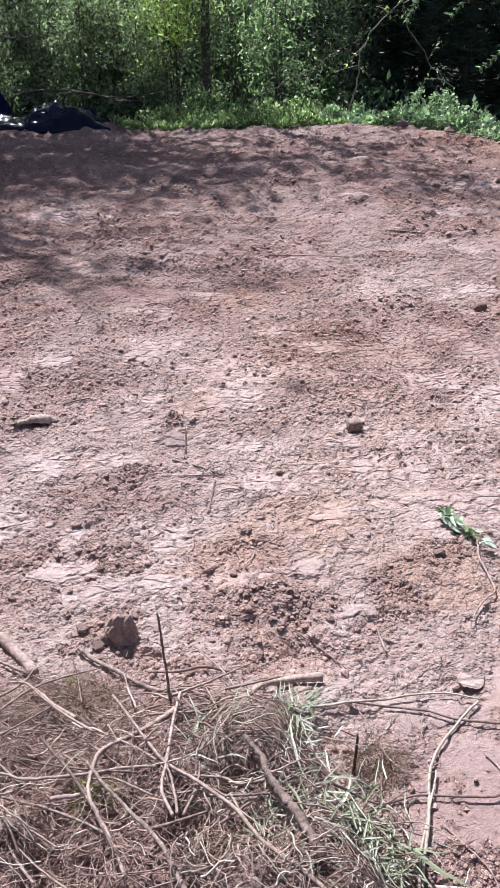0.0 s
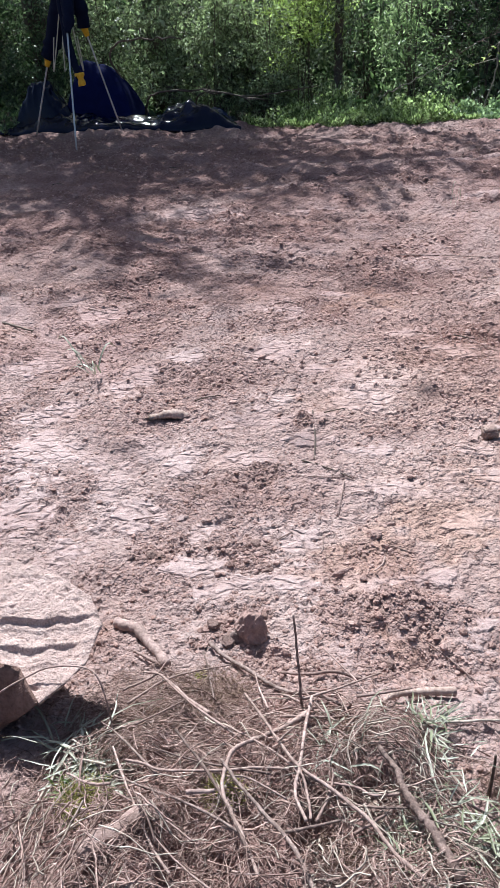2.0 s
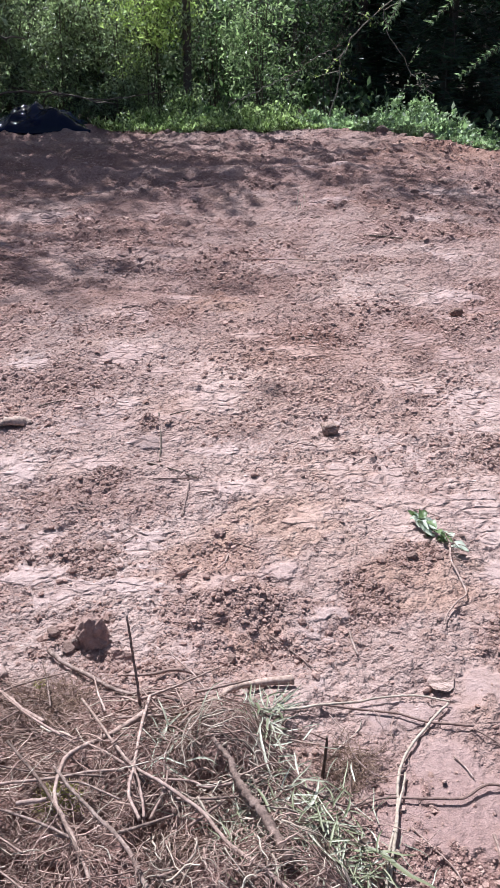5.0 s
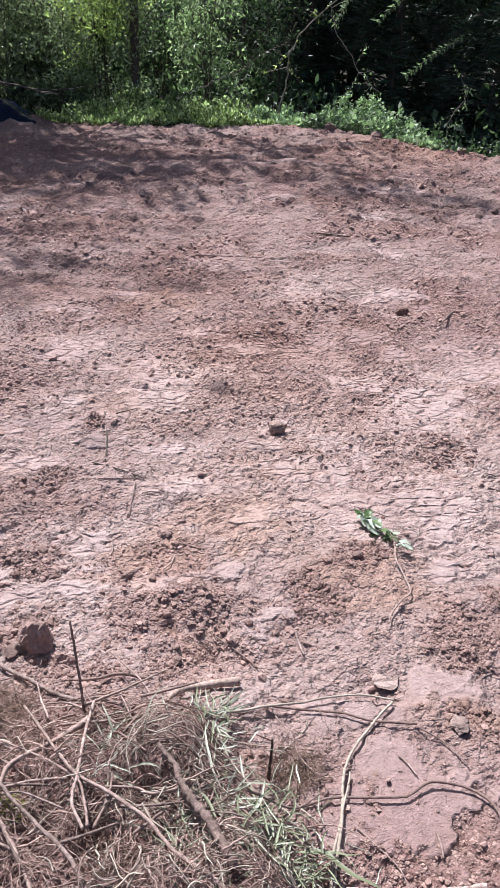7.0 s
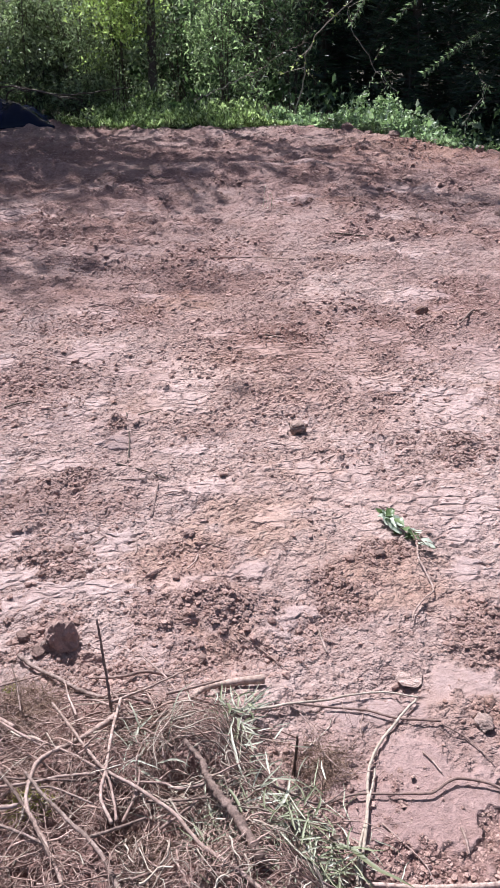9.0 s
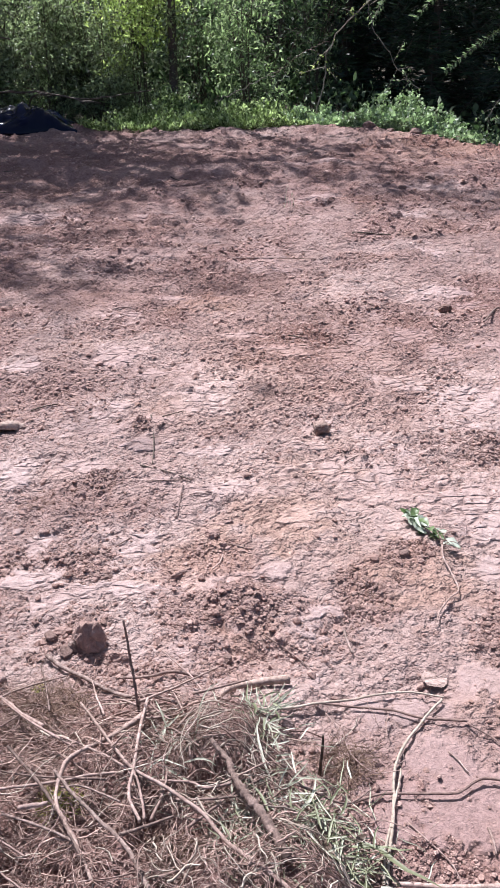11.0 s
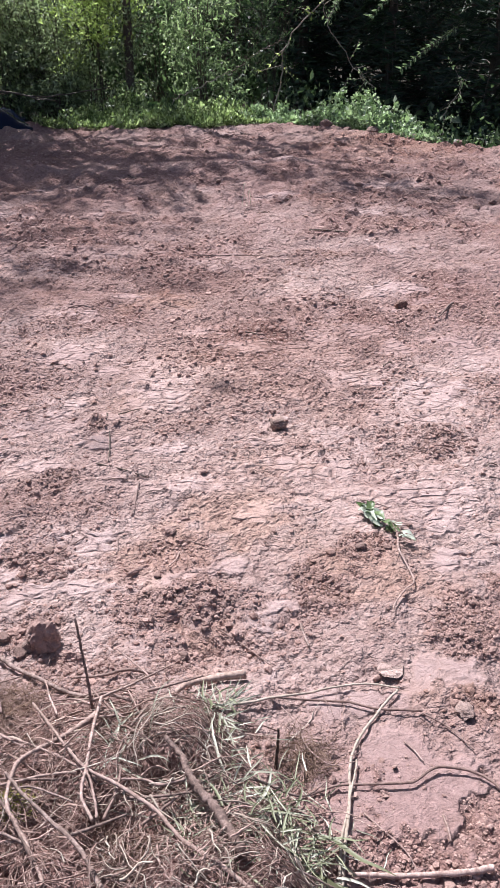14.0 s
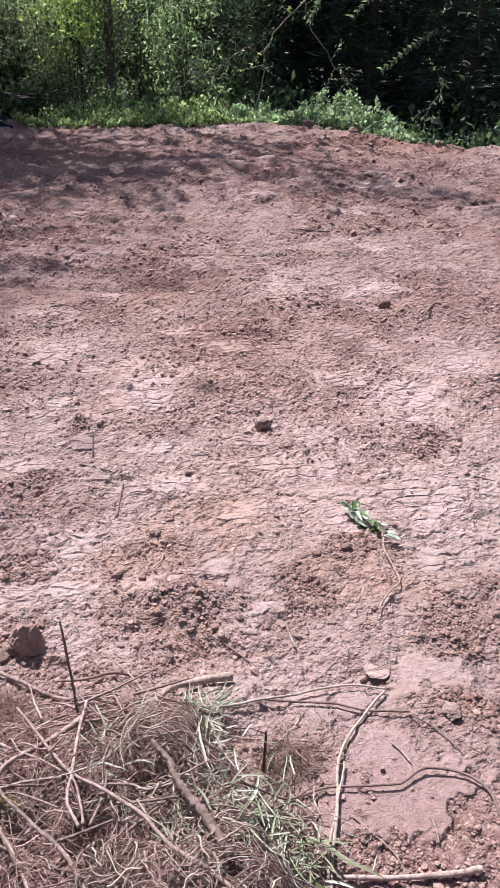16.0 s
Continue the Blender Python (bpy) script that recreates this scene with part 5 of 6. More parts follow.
def uprooted_weed():
    w = thing("uprooted_weed", 0.665, 2.244, ground_z(0.665, 2.244), "uprooted weed with green leaves and a long pale root", "weed")
    rng = np.random.default_rng(9)
    inv = np.array([0.665, 2.244, w.location.z])
    line = glide(along(0.014, (0.625, 2.33), (0.665, 2.26), (0.700, 2.20), (0.703, 2.15), (0.690, 2.08), (0.698, 2.02), (0.705, 1.95), (0.690, 1.91), (0.662, 1.88), (0.622, 1.83), (0.605, 1.79)), 44)
    v, f = tube(line, 0.0036, 0.0022, 7, 0.10, rng)
    mesh_object("root", v - inv, f, DRY_ROOT, w, "winding pale root")
    pieces = []
    for _ in range(26):
        p = line[rng.integers(8, 18)]
        e = p + np.array([rng.normal(0.02, 0.03), rng.normal(-0.03, 0.025), rng.uniform(0, 0.02)])
        pieces.append(tube(glide([p, (p + e) / 2 + rng.normal(size=3) * 0.008, e], 7), 0.0016, 0.0008, 4, 0.1, rng))
    v, f = join(pieces)
    mesh_object("rootlets", v - inv, f, FINE_ROOT, w)
    for i in range(26):
        k = rng.random()
        c = np.array([-0.055 + 0.10 * k + rng.normal(0, 0.010), 0.08 - 0.17 * k + rng.normal(0, 0.014), rng.uniform(0.010, 0.032)])
        a = rng.choice([-0.7, -1.1, -0.3, 0.5, 2.4]) + rng.normal(0, 0.35)
        L, wd = rng.uniform(0.032, 0.055), rng.uniform(0.016, 0.026)
        vs, fs = [], []
        for k in range(6):
            t = k / 5
            half = wd * math.sin(math.pi * (0.08 + 0.9 * t)) * 0.6
            m = np.array([math.cos(a) * L * t, math.sin(a) * L * t, 0.010 * math.sin(t * 3 + i)])
            s = np.array([-math.sin(a), math.cos(a), rng.normal(0, 0.25)])
            vs += [c + m - s * half + (0, 0, 0.006), c + m, c + m + s * half + (0, 0, 0.006)]
            if k:
                o = 3 * k
                fs += [(o - 3, o - 2, o + 1, o), (o - 2, o - 1, o + 2, o + 1)]
        mesh_object("leaf", np.array(vs), fs, PALE_UNDER if i % 2 else WEED_LEAF, w, "limp whitish leaf underside" if i % 2 else "")


uprooted_weed()


# ---- tripod, tarpaulin and plastic sheet ----
def tripod():
    feet = [(-4.815, 11.594), (-3.70, 10.06), (-3.575, 11.59)]
    apex = np.array([-3.95, 11.15, 2.02])
    t = thing("tripod", apex[0], apex[1], 0.0, "tripod of thin pale poles in navy sleeves with yellow cuffs", "tripod")
    o = np.array([apex[0], apex[1], 0.0])
    for (fx, fy), up in zip(feet, (0.50, 0.64, 0.66)):
        foot = np.array([fx, fy, ground_z(fx, fy)])
        line = glide([foot, apex], 8) - o
        v, f = tube(line, 0.011, 0.011, 8, 0.0)
        leg = mesh_object("leg", v, f, POLE, t)
        rng = np.random.default_rng(int(up * 100))
        a, b = foot + (apex - foot) * up, foot + (apex - foot) * 0.985
        sl = glide([a, a + (b - a) * 0.3 + (0.03, 0, 0), b], 14) - o
        v, f = tube(sl, 0.08 if up > 0.65 else 0.04 if up > 0.6 else 0.10, 0.11, 14, 0.10, rng)
        mesh_object("sleeve", v, f, DARK_NAVY, leg, "hanging navy cloth sleeve")
        if up == 0.64:
            continue
        c = foot + (apex - foot) * (up - 0.055)
        v, f = tube(glide([c, c + (a - c) * 0.5, a + (b - a) * 0.02], 6) - o, 0.03, 0.05, 14, 0.10, rng)
        mesh_object("cuff", v, f, YELLOW_CLOTH, leg, "yellow cloth cuff")
    tip = np.array([-3.757, 10.7, 0.82])
    line = glide([apex + (-0.03, -0.08, -0.2), (-3.97, 11.0, 1.546), (-3.873, 10.8, 1.10), tip], 14) - o
    v, f = tube(line, 0.06, 0.045, 12, 0.10, np.random.default_rng(5))
    strap = mesh_object("strap", v, f, DARK_NAVY, t, "hanging navy cloth strap")
    v, f = tube(glide([tip + (0, 0, 0.05), tip + (0.01, 0, -0.03), tip + (0.02, 0, -0.10)], 6) - o, 0.05, 0.04, 12, 0.12, np.random.default_rng(6))
    mesh_object("strap_end", v, f, YELLOW_CLOTH, strap, "yellow cloth end")
    for k, (dx, dy) in enumerate(((-0.2, -0.1), (0.12, -0.14), (-0.05, -0.2))):
        line = glide([apex, apex + (dx * 0.7, dy, -0.7), apex + (dx * 1.3, dy * 1.2, -1.15), apex + (dx, dy, -0.75)], 18) - o
        v, f = tube(line, 0.008, 0.008, 5, 0.0)
        mesh_object("cord", v, f, CORD, t)


def draped(name, cx, cy, half_x, half_y, height, mat, label, category, seed, folds=0.10, crest=None, turn=0.0):
    """A sheet thrown over a heap: a closed skin with creases, down to the ground all round."""
    nx, ny = 90, 46
    u, w = np.meshgrid(np.linspace(-1, 1, nx), np.linspace(-1, 1, ny))
    x, y = cx + u * half_x, cy + w * half_y + turn * u
    edge = np.clip(1 - np.maximum(np.abs(u) ** 3, np.abs(w) ** 2.2), 0, 1)
    prof = crest(u) if crest else 1 - 0.3 * u * u
    wr = np.abs(waves(x.ravel(), y.ravel(), 0.35, seed)) * 0.9 + np.abs(waves(x.ravel() * 1.6, y.ravel() * 0.7, 0.16, seed + 1)) * 0.5 + np.abs(waves(x.ravel(), y.ravel() * 1.3, 0.10, seed + 3)) * 0.45 + 0.2 * waves(x.ravel(), y.ravel(), 0.06, seed + 2)
    z = height * prof * edge ** (0.55 if height > 0.6 else 0.85) * (1 - folds * 2 * wr.reshape(x.shape)) + 0.02
    base = broad_height(x.ravel(), y.ravel()).reshape(x.shape)
    top = np.stack([x, y, base + z], -1).reshape(-1, 3)
    low = np.stack([x, y, base + 0.004], -1).reshape(-1, 3)
    i = (np.arange(ny - 1)[:, None] * nx + np.arange(nx - 1)[None]).ravel()
    q = np.stack([i, i + 1, i + nx + 1, i + nx], 1)
    k = nx * ny
    rim = np.concatenate([np.arange(nx), np.arange(1, ny) * nx + nx - 1, (ny - 1) * nx + np.arange(nx - 2, -1, -1), np.arange(ny - 2, 0, -1) * nx])
    r2 = np.roll(rim, -1)
    f = np.concatenate([q, q[:, ::-1] + k, np.stack([rim, rim + k, r2 + k, r2], 1)])
    return tagged(mesh_object(name, np.vstack([top, low]), f, mat), label, category)


tripod()
draped("plastic_sheet", -3.75, 12.16, 1.85, 0.47, 0.40, BLACK_PLASTIC, "crumpled glossy black plastic sheet heaped at the field edge", "plastic sheet", 200, 0.14,
       lambda u: 0.5 + 0.72 * np.exp(-((u - 0.64) / 0.25) ** 4) + 0.35 * np.exp(-((u + 0.5) / 0.3) ** 2), turn=-0.24)
draped("tarpaulin", -4.06, 12.6, 0.54, 0.5, 1.0, NAVY_CLOTH, "navy blue tarpaulin draped over a rounded heap", "tarpaulin", 210, 0.015, lambda u: np.interp(u, [-1, -0.85, -0.62, -0.45, -0.2, 0.25, 0.7, 0.92, 1], [0.35, 0.62, 0.9, 1.0, 0.94, 0.84, 0.62, 0.42, 0.25]))
draped("plastic_sheet", -4.78, 12.25, 0.50, 0.28, 0.78, BLACK_PLASTIC, "dark plastic sheet drawn up to a peak beside the tarpaulin", "plastic sheet", 220, 0.10,
       lambda u: np.interp(u, [-1, -0.5, -0.1, 0.5, 1], [0.5, 0.95, 1.0, 0.6, 0.2]))


# ---- the wood behind the field ----
def branch_lines(rng, base, top, count, reach, low=0.25, droop=0.0, n=7):
    """Limbs that leave a stem between base and top."""
    out = []
    base, top = np.array(base), np.array(top)
    for _ in range(count):
        h = rng.uniform(low, 1.0)
        p = base + (top - base) * h
        a = rng.uniform(0, 2 * math.pi)
        L = reach * (1.15 - 0.6 * h) * rng.uniform(0.6, 1.2)
        tip = p + np.array([math.cos(a) * L, math.sin(a) * L, L * (rng.uniform(0.1, 0.7) - droop)])
        mid = (p + tip) / 2 + np.array([0, 0, L * 0.12]) + rng.normal(size=3) * L * 0.06
        out.append(glide([p, mid, tip], n))
    return out


def leaves_round(rng, lines, per, spread, size, start=0.3):
    places = []
    for line in lines:
        k = rng.integers(int(start * len(line)), len(line), per)
        places.append(line[k] + rng.normal(size=(per, 3)) * spread * np.array([1.0, 1.0, 0.6]))
    p = np.vstack(places)
    way = rng.normal(size=p.shape) + np.array([0, 0, -0.25])
    return leaf_set(p, way, size * np.exp(rng.normal(0, 0.28, len(p))), 0.44, 0.3, rng, 0.3)


def tree(x, y, height, radius, mat, leaf_size, limbs, per, spread, reach, label, seed, low=0.3, bark=None, lean=(0, 0)):
    rng = np.random.default_rng(seed)
    z = float(broad_height(np.array([x]), np.array([y]))[0]) - 0.05
    t = thing("tree", x, y, z, label, "tree", "trees of the wood")
    top = np.array([lean[0], lean[1], height])
    stem = glide([(0, 0, 0), top * 0.35 + np.append(rng.normal(0, 0.10, 2), 0), top * 0.7 + np.append(rng.normal(0, 0.15, 2), 0), top], 22)
    lines = branch_lines(rng, stem[0], stem[-1], limbs, reach, low)
    pieces = [tube(stem, radius, radius * 0.2, 12, 0.05, rng)] + [tube(l, radius * 0.3, radius * 0.06, 6, 0.06, rng) for l in lines]
    v, f = join(pieces)
    mesh_object("trunk", v, f, bark or TRUNK_BARK, t)
    v, f = leaves_round(rng, lines + [stem[14:]], per, spread, leaf_size)
    if radius < 0.11:
        v2, f2 = leaves_round(rng, [stem[:6]], 2200, 0.17, 0.06, 0.0)
        v, f = np.vstack([v, v2]), np.vstack([f, f2 + len(v)])
    mesh_object("crown", v, f, mat, t, smooth=False)
    return t


def shrub(x, y, height, stems, mat, leaf_size, per, spread, label, seed, wide=0.6, bark=None, twigs=5, low=0.1):
    """Many thin stems from one stool, with twigs and leaves down to the ground."""
    rng = np.random.default_rng(seed)
    z = float(broad_height(np.array([x]), np.array([y]))[0]) - 0.04
    s = thing("shrub", x, y, z, label, "shrub", "shrubs of the wood")
    main, lines = [], []
    for k in range(stems):
        a, h = rng.uniform(0, 2 * math.pi), height * rng.uniform(0.6, 1.1)
        r = wide * rng.uniform(0.3, 1.2)
        line = glide([(rng.normal(0, 0.12), rng.normal(0, 0.12), 0), (math.cos(a) * r * 0.35, math.sin(a) * r * 0.35, h * 0.5), (math.cos(a) * r, math.sin(a) * r, h)], 12)
        main.append(line)
        side = branch_lines(rng, line[0], line[-1], twigs, height * 0.30, low, 0.25)
        lines += side
        v, f = join([tube(line, 0.011, 0.004, 6, 0.08, rng)] + [tube(l, 0.006, 0.002, 4, 0.08, rng) for l in side])
        mesh_object("stem", v, f, bark or TRUNK_BARK, s)
    v, f = leaves_round(rng, lines, per, spread, leaf_size, 0.6)
    mesh_object("foliage", v, f, mat, s, smooth=False)
    return s


def conifer(x, y, height, label, seed, reach=1.7, whorls=26, per=9):
    """A dark conifer with drooping, flat sprays of needles down to the ground."""
    rng = np.random.default_rng(seed)
    z = float(broad_height(np.array([x]), np.array([y]))[0]) - 0.05
    t = thing("conifer", x, y, z, label, "conifer", "dark conifers")
    stem = glide([(0, 0, 0), (0.05, 0, height * 0.5), (0, 0, height)], 16)
    limbs, fp, fw = [], [], []
    for k in range(whorls):
        h = 0.15 + (height - 0.4) * (k / whorls) ** 1.25
        for a in rng.uniform(0, 2 * math.pi, per):
            L = reach * (1.05 - h / height) * rng.uniform(0.7, 1.15) + 0.15
            tip = np.array([math.cos(a) * L, math.sin(a) * L, h - L * rng.uniform(0.15, 0.45)])
            line = glide([(0, 0, h), (math.cos(a) * L * 0.55, math.sin(a) * L * 0.55, h + 0.02), tip], 6)
            limbs.append(line)
            m = 46
            s = rng.uniform(0.15, 1.0, m)
            i = np.minimum((s * 5).astype(int), 4)
            p = line[i] + (line[i + 1] - line[i]) * (s * 5 - i)[:, None]
            side = np.array([-math.sin(a), math.cos(a), 0])
            sgn = rng.choice([-1.0, 1.0], m)[:, None]
            fp.append(p)
            fw.append(side * sgn + (tip / np.linalg.norm(tip)) * 0.7 + rng.normal(size=(m, 3)) * 0.18 + np.array([0, 0, -0.25]))
    v, f = join([tube(stem, 0.11, 0.02, 8, 0.04, rng)] + [tube(l, 0.012, 0.003, 4, 0.0, rng) for l in limbs])
    mesh_object("trunk", v, f, TRUNK_BARK, t)
    p, w = np.vstack(fp), np.vstack(fw)
    v, f = leaf_set(p, w, 0.16 * np.exp(rng.normal(0, 0.3, len(p))), 0.16, 0.2, rng)
    mesh_object("crown", v, f, CONIFER_SHADED, t, smooth=False)


def undergrowth(name, count, xs, depth, height, size, mat, label, seed, wide=0.5, upright=0.7, gap=0.25, start=-0.08):
    """Leafy low plants in a strip behind the edge of the field."""
    rng = np.random.default_rng(seed)
    x = rng.uniform(xs[0], xs[1], count)
    y = edge_of_field(x) + start + 0.2 * waves(x, x * 0 + seed, 0.35, seed) + rng.random(count) ** 1.2 * depth
    keep = waves(x, y, 0.4, seed) > -1 + gap * 2 * rng.random(count)
    x, y = x[keep], y[keep]
    hill = height * np.clip(0.6 + 0.6 * waves(x, y, 0.6, seed + 1) + 0.55 * waves(x, y, 0.18, seed + 2), 0.1, 1.8) * (0.35 + 0.65 * step(-0.1, 0.6, y - edge_of_field(x)))
    z = broad_height(x, y) + hill * rng.random(len(x)) ** 0.7
    way = rng.normal(size=(len(x), 3)) * 0.8 + np.array([0, 0, upright])
    v, f = leaf_set(np.stack([x, y, z], 1), way, size * np.exp(rng.normal(0, 0.3, len(x))), wide, 0.25, rng)
    tagged(mesh_object(name, v, f, mat, smooth=False), label, "undergrowth", kind="stuff")


# tall trees whose crowns shade the far soil
BROAD = "tall broadleaved tree with dense green crown at the wood edge"
tree(-0.72, 13.3, 10.0, 0.066, HAZEL, 0.14, 30, 50, 0.34, 2.0, "slender tree with a dark trunk at the wood edge", 301, 0.45)
tree(-5.9, 14.9, 9.6, 0.20, HAZEL, 0.17, 50, 90, 0.42, 2.8, BROAD, 302, 0.42, lean=(0.3, -0.7))
tree(-3.9, 15.2, 9.6, 0.18, HAZEL, 0.17, 44, 80, 0.4, 2.35, BROAD, 303, 0.5, lean=(0.2, -1.45))
tree(-7.6, 13.4, 9.3, 0.2, HAZEL, 0.17, 56, 100, 0.42, 3.2, BROAD, 304, 0.30)
tree(1.2, 18.0, 9.0, 0.13, HAZEL, 0.13, 40, 60, 0.36, 2.2, BROAD, 305, 0.25)
tree(-4.0, 21.8, 7.5, 0.2, IVY_AND_SHADED, 0.15, 46, 100, 0.5, 3.2, BROAD, 306, 0.12)
tree(-1.0, 22.3, 7.5, 0.18, IVY_AND_SHADED, 0.15, 46, 100, 0.5, 3.0, BROAD, 307, 0.12)
tree(-8.5, 21.5, 7.5, 0.2, IVY_AND_SHADED, 0.15, 46, 100, 0.5, 3.2, BROAD, 308, 0.12)

# two unseen trees added at the left, to dapple soil and shade shrubs
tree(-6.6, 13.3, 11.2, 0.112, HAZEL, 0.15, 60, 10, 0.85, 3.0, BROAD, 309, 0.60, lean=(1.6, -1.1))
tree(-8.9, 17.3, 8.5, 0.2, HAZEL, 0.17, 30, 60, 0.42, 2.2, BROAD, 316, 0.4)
# crowns above the view, added to keep the depth of the wood dark
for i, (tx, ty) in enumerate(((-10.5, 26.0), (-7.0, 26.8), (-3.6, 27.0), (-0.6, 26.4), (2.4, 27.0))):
    tree(tx, ty, 12.5, 0.22, IVY_AND_SHADED, 0.34, 44, 60, 0.6, 3.4, "tall tree added to shade the depth of the wood", 310 + i, 0.4)


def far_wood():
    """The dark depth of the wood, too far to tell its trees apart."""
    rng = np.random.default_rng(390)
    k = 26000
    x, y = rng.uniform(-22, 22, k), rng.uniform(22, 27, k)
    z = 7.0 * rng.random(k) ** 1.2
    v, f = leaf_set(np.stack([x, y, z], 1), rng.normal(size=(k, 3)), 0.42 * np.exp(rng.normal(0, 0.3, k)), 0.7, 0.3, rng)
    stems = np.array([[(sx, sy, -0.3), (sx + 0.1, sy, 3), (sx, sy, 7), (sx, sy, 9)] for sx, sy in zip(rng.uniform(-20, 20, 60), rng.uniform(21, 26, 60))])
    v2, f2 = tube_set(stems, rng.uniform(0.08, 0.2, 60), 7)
    tagged(mesh_object("far_wood", v, f, IVY_AND_SHADED, smooth=False), "dark depth of broadleaved wood behind the shrubs", "wood", kind="stuff")
    tagged(mesh_object("far_trunks", v2, f2, TRUNK_BARK), "dark distant tree trunks within the wood", "wood", kind="stuff")


far_wood()
# shrubs in view
OLIVE = "leafy olive-green shrub with many thin grey stems"
for i, (sx, sy, h, w) in enumerate(((-5.7, 14.2, 2.2, 0.9), (-4.6, 14.4, 2.1, 0.8), (-3.5, 14.2, 2.0, 0.8), (-2.7, 14.0, 2.0, 0.7), (-2.0, 14.1, 2.1, 0.8), (-6.8, 14.2, 2.2, 0.9))):
    # the two leftmost get dark leaves: their shade is put into the colour
    shrub(sx, sy, h, 15, IVY_AND_SHADED if sx < -4.8 else HAZEL, 0.066, 66, 0.12, OLIVE, 320 + i, w, twigs=6)
shrub(-1.22, 13.5, 2.3, 9, LIME_LEAF, 0.06, 85, 0.15, "bright yellow-green leafy shrub in full sun", 330, 0.22, low=0.5)
shrub(-1.75, 13.6, 1.7, 11, HAZEL, 0.055, 85, 0.12, OLIVE, 336, 0.45)
shrub(0.35, 13.6, 2.0, 9, PALE_SHRUB, 0.064, 62, 0.10, "light green leafy shrub before the dark wood", 331, 0.45)
shrub(0.85, 14.6, 2.2, 9, IVY_AND_SHADED, 0.065, 40, 0.12, "dark green ivy-clad shrub", 332, 0.6)
shrub(-0.35, 15.0, 2.3, 10, IVY_AND_SHADED, 0.065, 44, 0.14, "dark green ivy-clad shrub", 333, 0.7)
shrub(1.5, 14.8, 2.3, 9, IVY_AND_SHADED, 0.065, 36, 0.14, "dark green ivy-clad shrub", 334, 0.7)
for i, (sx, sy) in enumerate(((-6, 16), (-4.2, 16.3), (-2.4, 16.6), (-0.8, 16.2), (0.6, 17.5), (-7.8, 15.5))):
    shrub(sx, sy, 3.0, 10, IVY_AND_SHADED, 0.10, 46, 0.22, "dark green undergrowth shrub deep in the wood", 340 + i, 1.0)

FIR = "drooping conifer at the wood edge, deep shade put into its colour"
for i, (cx, cy, h, r) in enumerate(((2.2, 16.2, 5.5, 1.6), (3.6, 15.4, 5.0, 1.8), (5.2, 14.6, 5.0, 1.9), (6.8, 13.4, 5.0, 2.0), (1.4, 18.5, 6.5, 1.8), (3.0, 18.8, 7.0, 2.2), (5.0, 18.0, 7.0, 2.2), (7.4, 16.8, 7.0, 2.4))):
    conifer(cx, cy, h, FIR, 360 + i, r)
conifer(4.9, 12.2, 0.75, "small young conifer below the field edge", 380, 0.5, 8, 7)

# low plants along the edge of the field
undergrowth("nettles", 14500, (-1.9, 1.2), 1.1, 0.32, 0.050, NETTLE, "strip of bright green nettles and grass along the field edge", 401, 0.46, 0.9, 0.42)
undergrowth("nettles_far", 4000, (-8.0, -5.3), 1.6, 0.45, 0.07, IVY_AND_SHADED, "green nettles along the field edge, shade put into their colour", 402, 0.4, 1.0)
undergrowth("bramble_patch", 11500, (0.9, 3.0), 1.0, 0.38, 0.048, BRAMBLE_AND_LIT_SPRAY, "low patch of pale green bramble leaves in sun", 403, 0.7, 0.5)
undergrowth("bramble_shade", 5000, (2.6, 6.5), 1.4, 0.34, 0.042, IVY_AND_SHADED, "sparse bramble leaves along the edge, shade put into their colour", 404, 0.65, 0.4, 0.6)
undergrowth("woodland_floor_plants", 7000, (-8, 5), 5.0, 0.5, 0.10, IVY_AND_SHADED, "dark ivy and herbs covering the woodland floor", 405, 0.6, 0.6, start=1.9)
undergrowth("shaded_floor_plants", 5000, (0, 9), 6.0, 0.9, 0.10, IVY_AND_SHADED, "dark herbs added to fill lit gaps under the conifers", 406, 0.6, 0.6, start=4.0)


def bough(name, points, r0, r1, mat, label, twigs=4, seed=0, leaf=None):
    """A bare or thinly leaved branch in front of the wood."""
    rng = np.random.default_rng(seed)
    line = glide(points, 22)
    o = line[0].copy()
    t = thing(name, *o, label, "branch")
    line = line - o
    line[1:-1] += rng.normal(size=(20, 3)) * 0.014
    slim = 0.85 if mat == DARK_STICK else 0.55
    r0, r1 = r0 * slim, r1 * slim
    v, f = tube(line, r0, r1, 7, 0.08, rng)
    mesh_object("stem", v, f, mat, t)
    if twigs:
        side = []
        for _ in range(twigs):
            p = line[rng.integers(6, 21)]
            d = rng.normal(size=3) * np.array([0.22, 0.1, 0.16])
            side.append(glide([p, p + d * 0.5 + rng.normal(size=3) * 0.02, p + d], 7))
        for l in side:
            v, f = tube(l, r1 * 0.8, r1 * 0.3, 4, 0.05, rng)
            mesh_object("twig", v, f, mat, t)
        if leaf is not None:
            v, f = leaves_round(rng, side + [line], 7, 0.03, 0.05)
            mesh_object("leaves", v, f, leaf, t, smooth=False)
    return t


BARE = "thin pale bare branch before the dark wood"
bough("sapling", [(1.294, 12.5, -0.1), (1.435, 12.5, 0.452), (1.475, 12.5, 0.809), (1.563, 12.5, 1.073), (1.926, 12.5, 1.418), (2.4, 12.5, 1.75)], 0.020, 0.012, PALE_BARK, "bent pale sapling stem leaning over at its top", 5, 1, LIME_LEAF)
bough("branch", [(-0.12, 12.45, 0.05), (-0.074, 12.5, 0.263), (0.406, 12.5, 0.488), (0.76, 12.5, 0.611)], 0.018, 0.010, PALE_BARK, BARE, 3, 2)
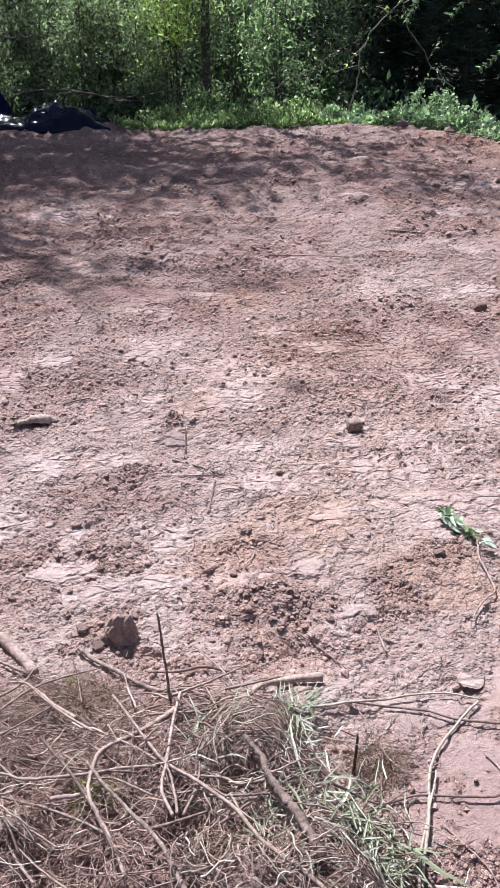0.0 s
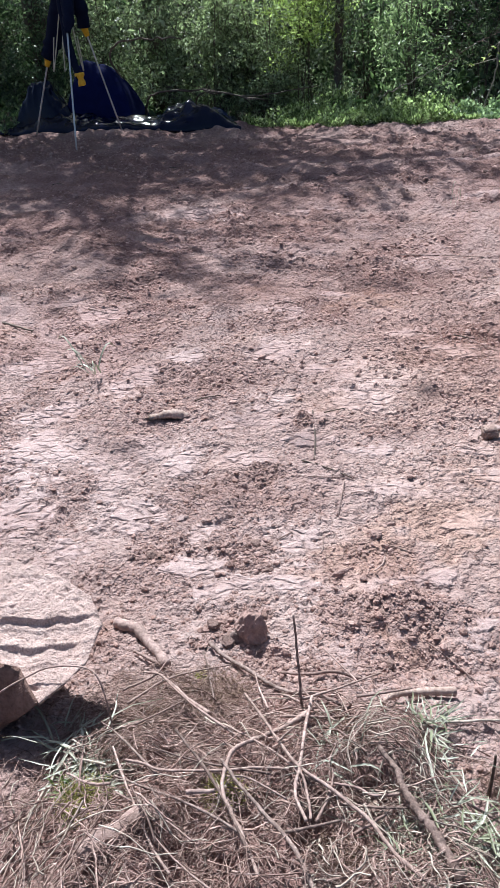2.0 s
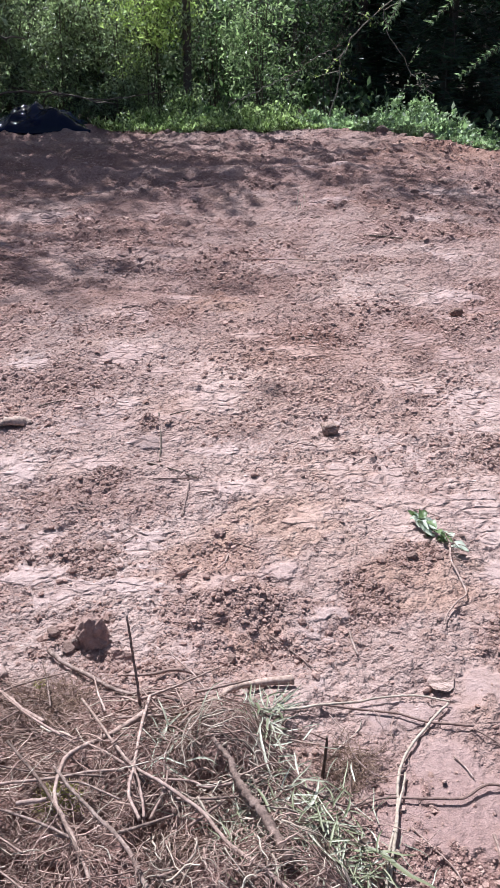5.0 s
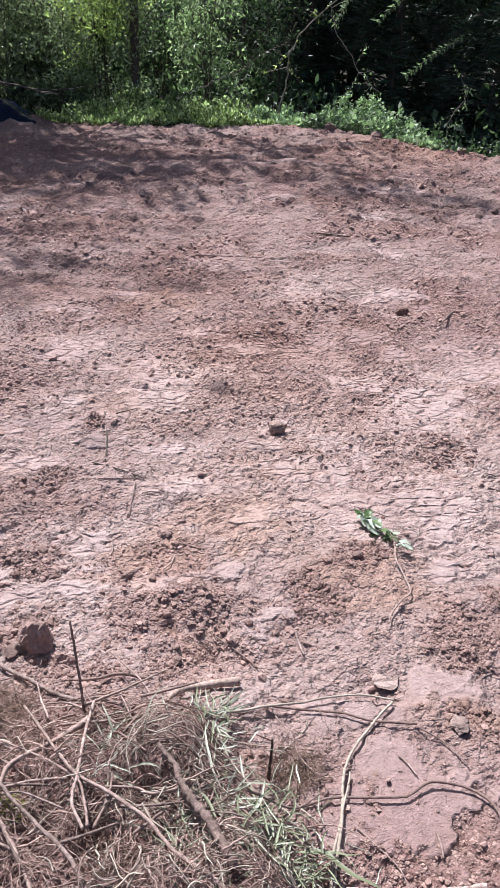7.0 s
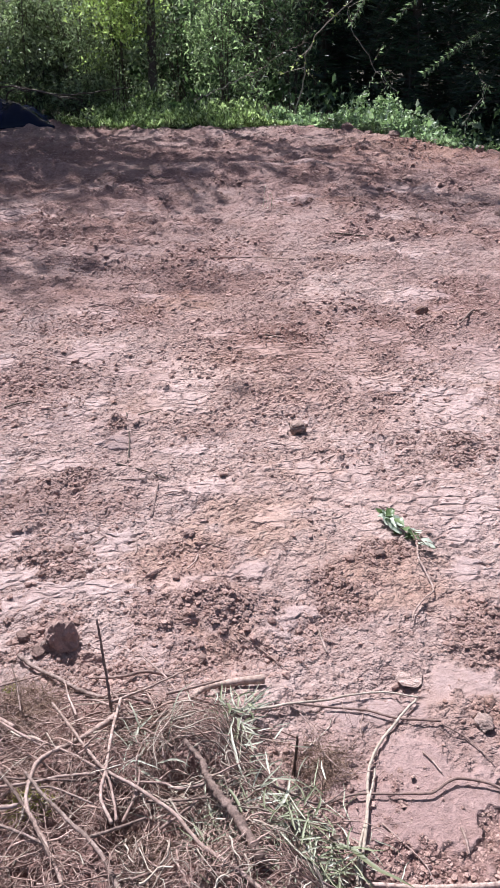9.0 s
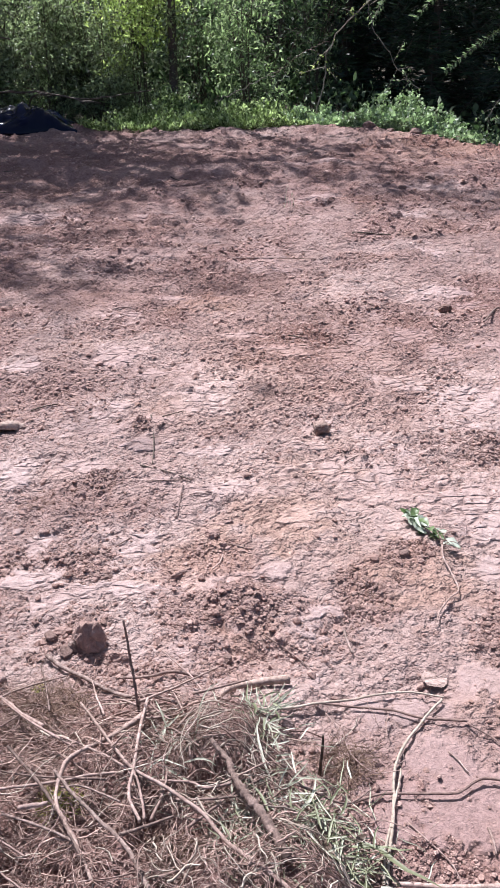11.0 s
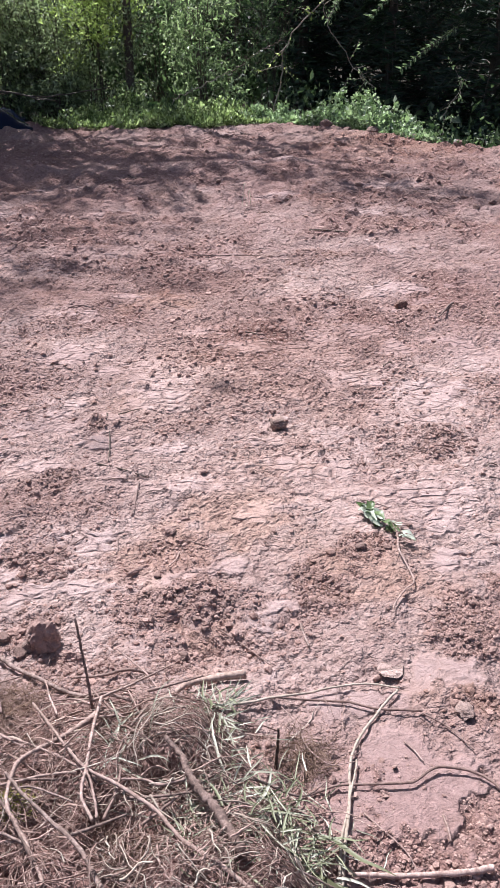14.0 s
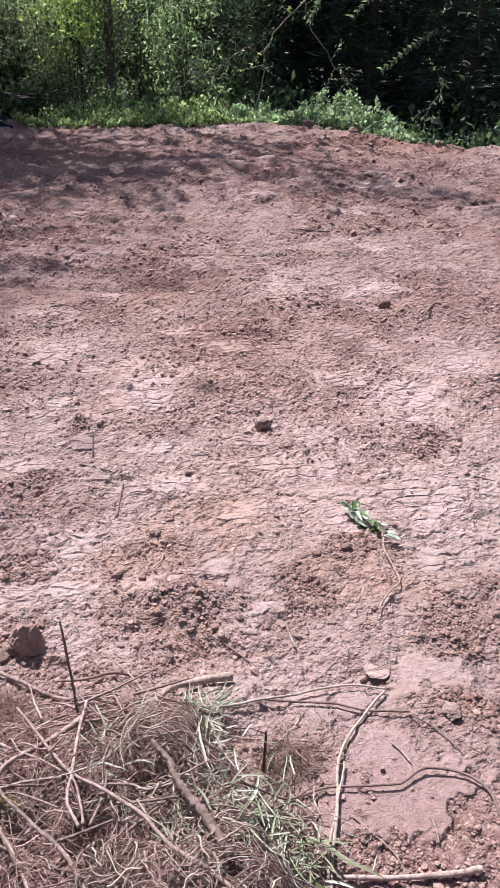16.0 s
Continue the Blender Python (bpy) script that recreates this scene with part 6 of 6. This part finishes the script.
bough("branch", [(0.66, 12.7, 0.60), (0.877, 12.6, 0.70), (1.2, 12.55, 0.90), (1.489, 12.5, 1.019)], 0.010, 0.007, BARK_STICK, "thin dead branch hanging from the bent sapling", 4, 3)
bough("bramble_stem", [(2.9, 12.5, -0.3), (2.789, 12.5, 0.314), (2.438, 12.5, 0.718), (2.094, 12.5, 1.178), (2.0, 12.6, 1.5)], 0.013, 0.009, PALE_BARK, "long arching bramble stem with few leaves", 7, 4, BRAMBLE_AND_LIT_SPRAY)
bough("branch", [(-3.6, 13.0, 0.0), (-3.893, 12.5, 0.992), (-3.413, 12.5, 1.159), (-2.847, 12.5, 1.128)], 0.02, 0.012, DARK_STICK, "dark arching branch above the tarpaulin", 4, 5)
bough("branch", [(-3.6, 12.9, 0.1), (-3.347, 12.6, 0.422), (-2.593, 12.5, 0.445), (-1.693, 12.4, 0.311)], 0.022, 0.010, DARK_STICK, "long dark fallen branch at the field edge", 6, 6)
bough("branch", [(-2.7, 12.7, 0.0), (-2.621, 12.5, 0.427), (-1.749, 12.5, 0.358), (-0.943, 12.5, 0.466)], 0.016, 0.008, DARK_STICK, "long dark fallen branch at the field edge", 6, 7)
bough("bramble_stem", [(3.6, 11.6, -0.4), (3.55, 11.6, 0.1), (3.75, 11.6, 0.45), (3.7, 11.6, 0.6)], 0.010, 0.006, PALE_BARK, "thorny arching bramble stem with small leaves", 8, 8, BRAMBLE_AND_LIT_SPRAY)


def conifer_branch(points, label, seed):
    """A drooping spray with needles on both sides, sunlight put into their colour."""
    rng = np.random.default_rng(seed)
    line = glide(points, 16)
    o = line[0].copy()
    t = thing("conifer_branch", *o, label, "branch")
    v, f = tube(line - o, 0.008, 0.003, 5, 0.05, rng)
    mesh_object("stem", v, f, TRUNK_BARK, t)
    way = np.gradient(line, axis=0)
    k = rng.integers(1, 16, 260)
    side = np.cross(way[k], rng.normal(size=(260, 3)) * 0.4 + np.array([0, 1.0, 0]))
    side *= rng.choice([-1.0, 1.0], 260)[:, None] / (np.linalg.norm(side, axis=1, keepdims=True) + 1e-9)
    d = side + way[k] / (np.linalg.norm(way[k], axis=1, keepdims=True) + 1e-9) * 0.8 + np.array([0, 0, -0.25])
    v, f = leaf_set(line[k] - o + rng.normal(size=(260, 3)) * 0.01, d, 0.055 * np.exp(rng.normal(0, 0.3, 260)), 0.2, 0.2, rng)
    mesh_object("needles", v, f, BRAMBLE_AND_LIT_SPRAY, t, smooth=False)


SPRAY = "drooping pale green conifer spray catching the sun"
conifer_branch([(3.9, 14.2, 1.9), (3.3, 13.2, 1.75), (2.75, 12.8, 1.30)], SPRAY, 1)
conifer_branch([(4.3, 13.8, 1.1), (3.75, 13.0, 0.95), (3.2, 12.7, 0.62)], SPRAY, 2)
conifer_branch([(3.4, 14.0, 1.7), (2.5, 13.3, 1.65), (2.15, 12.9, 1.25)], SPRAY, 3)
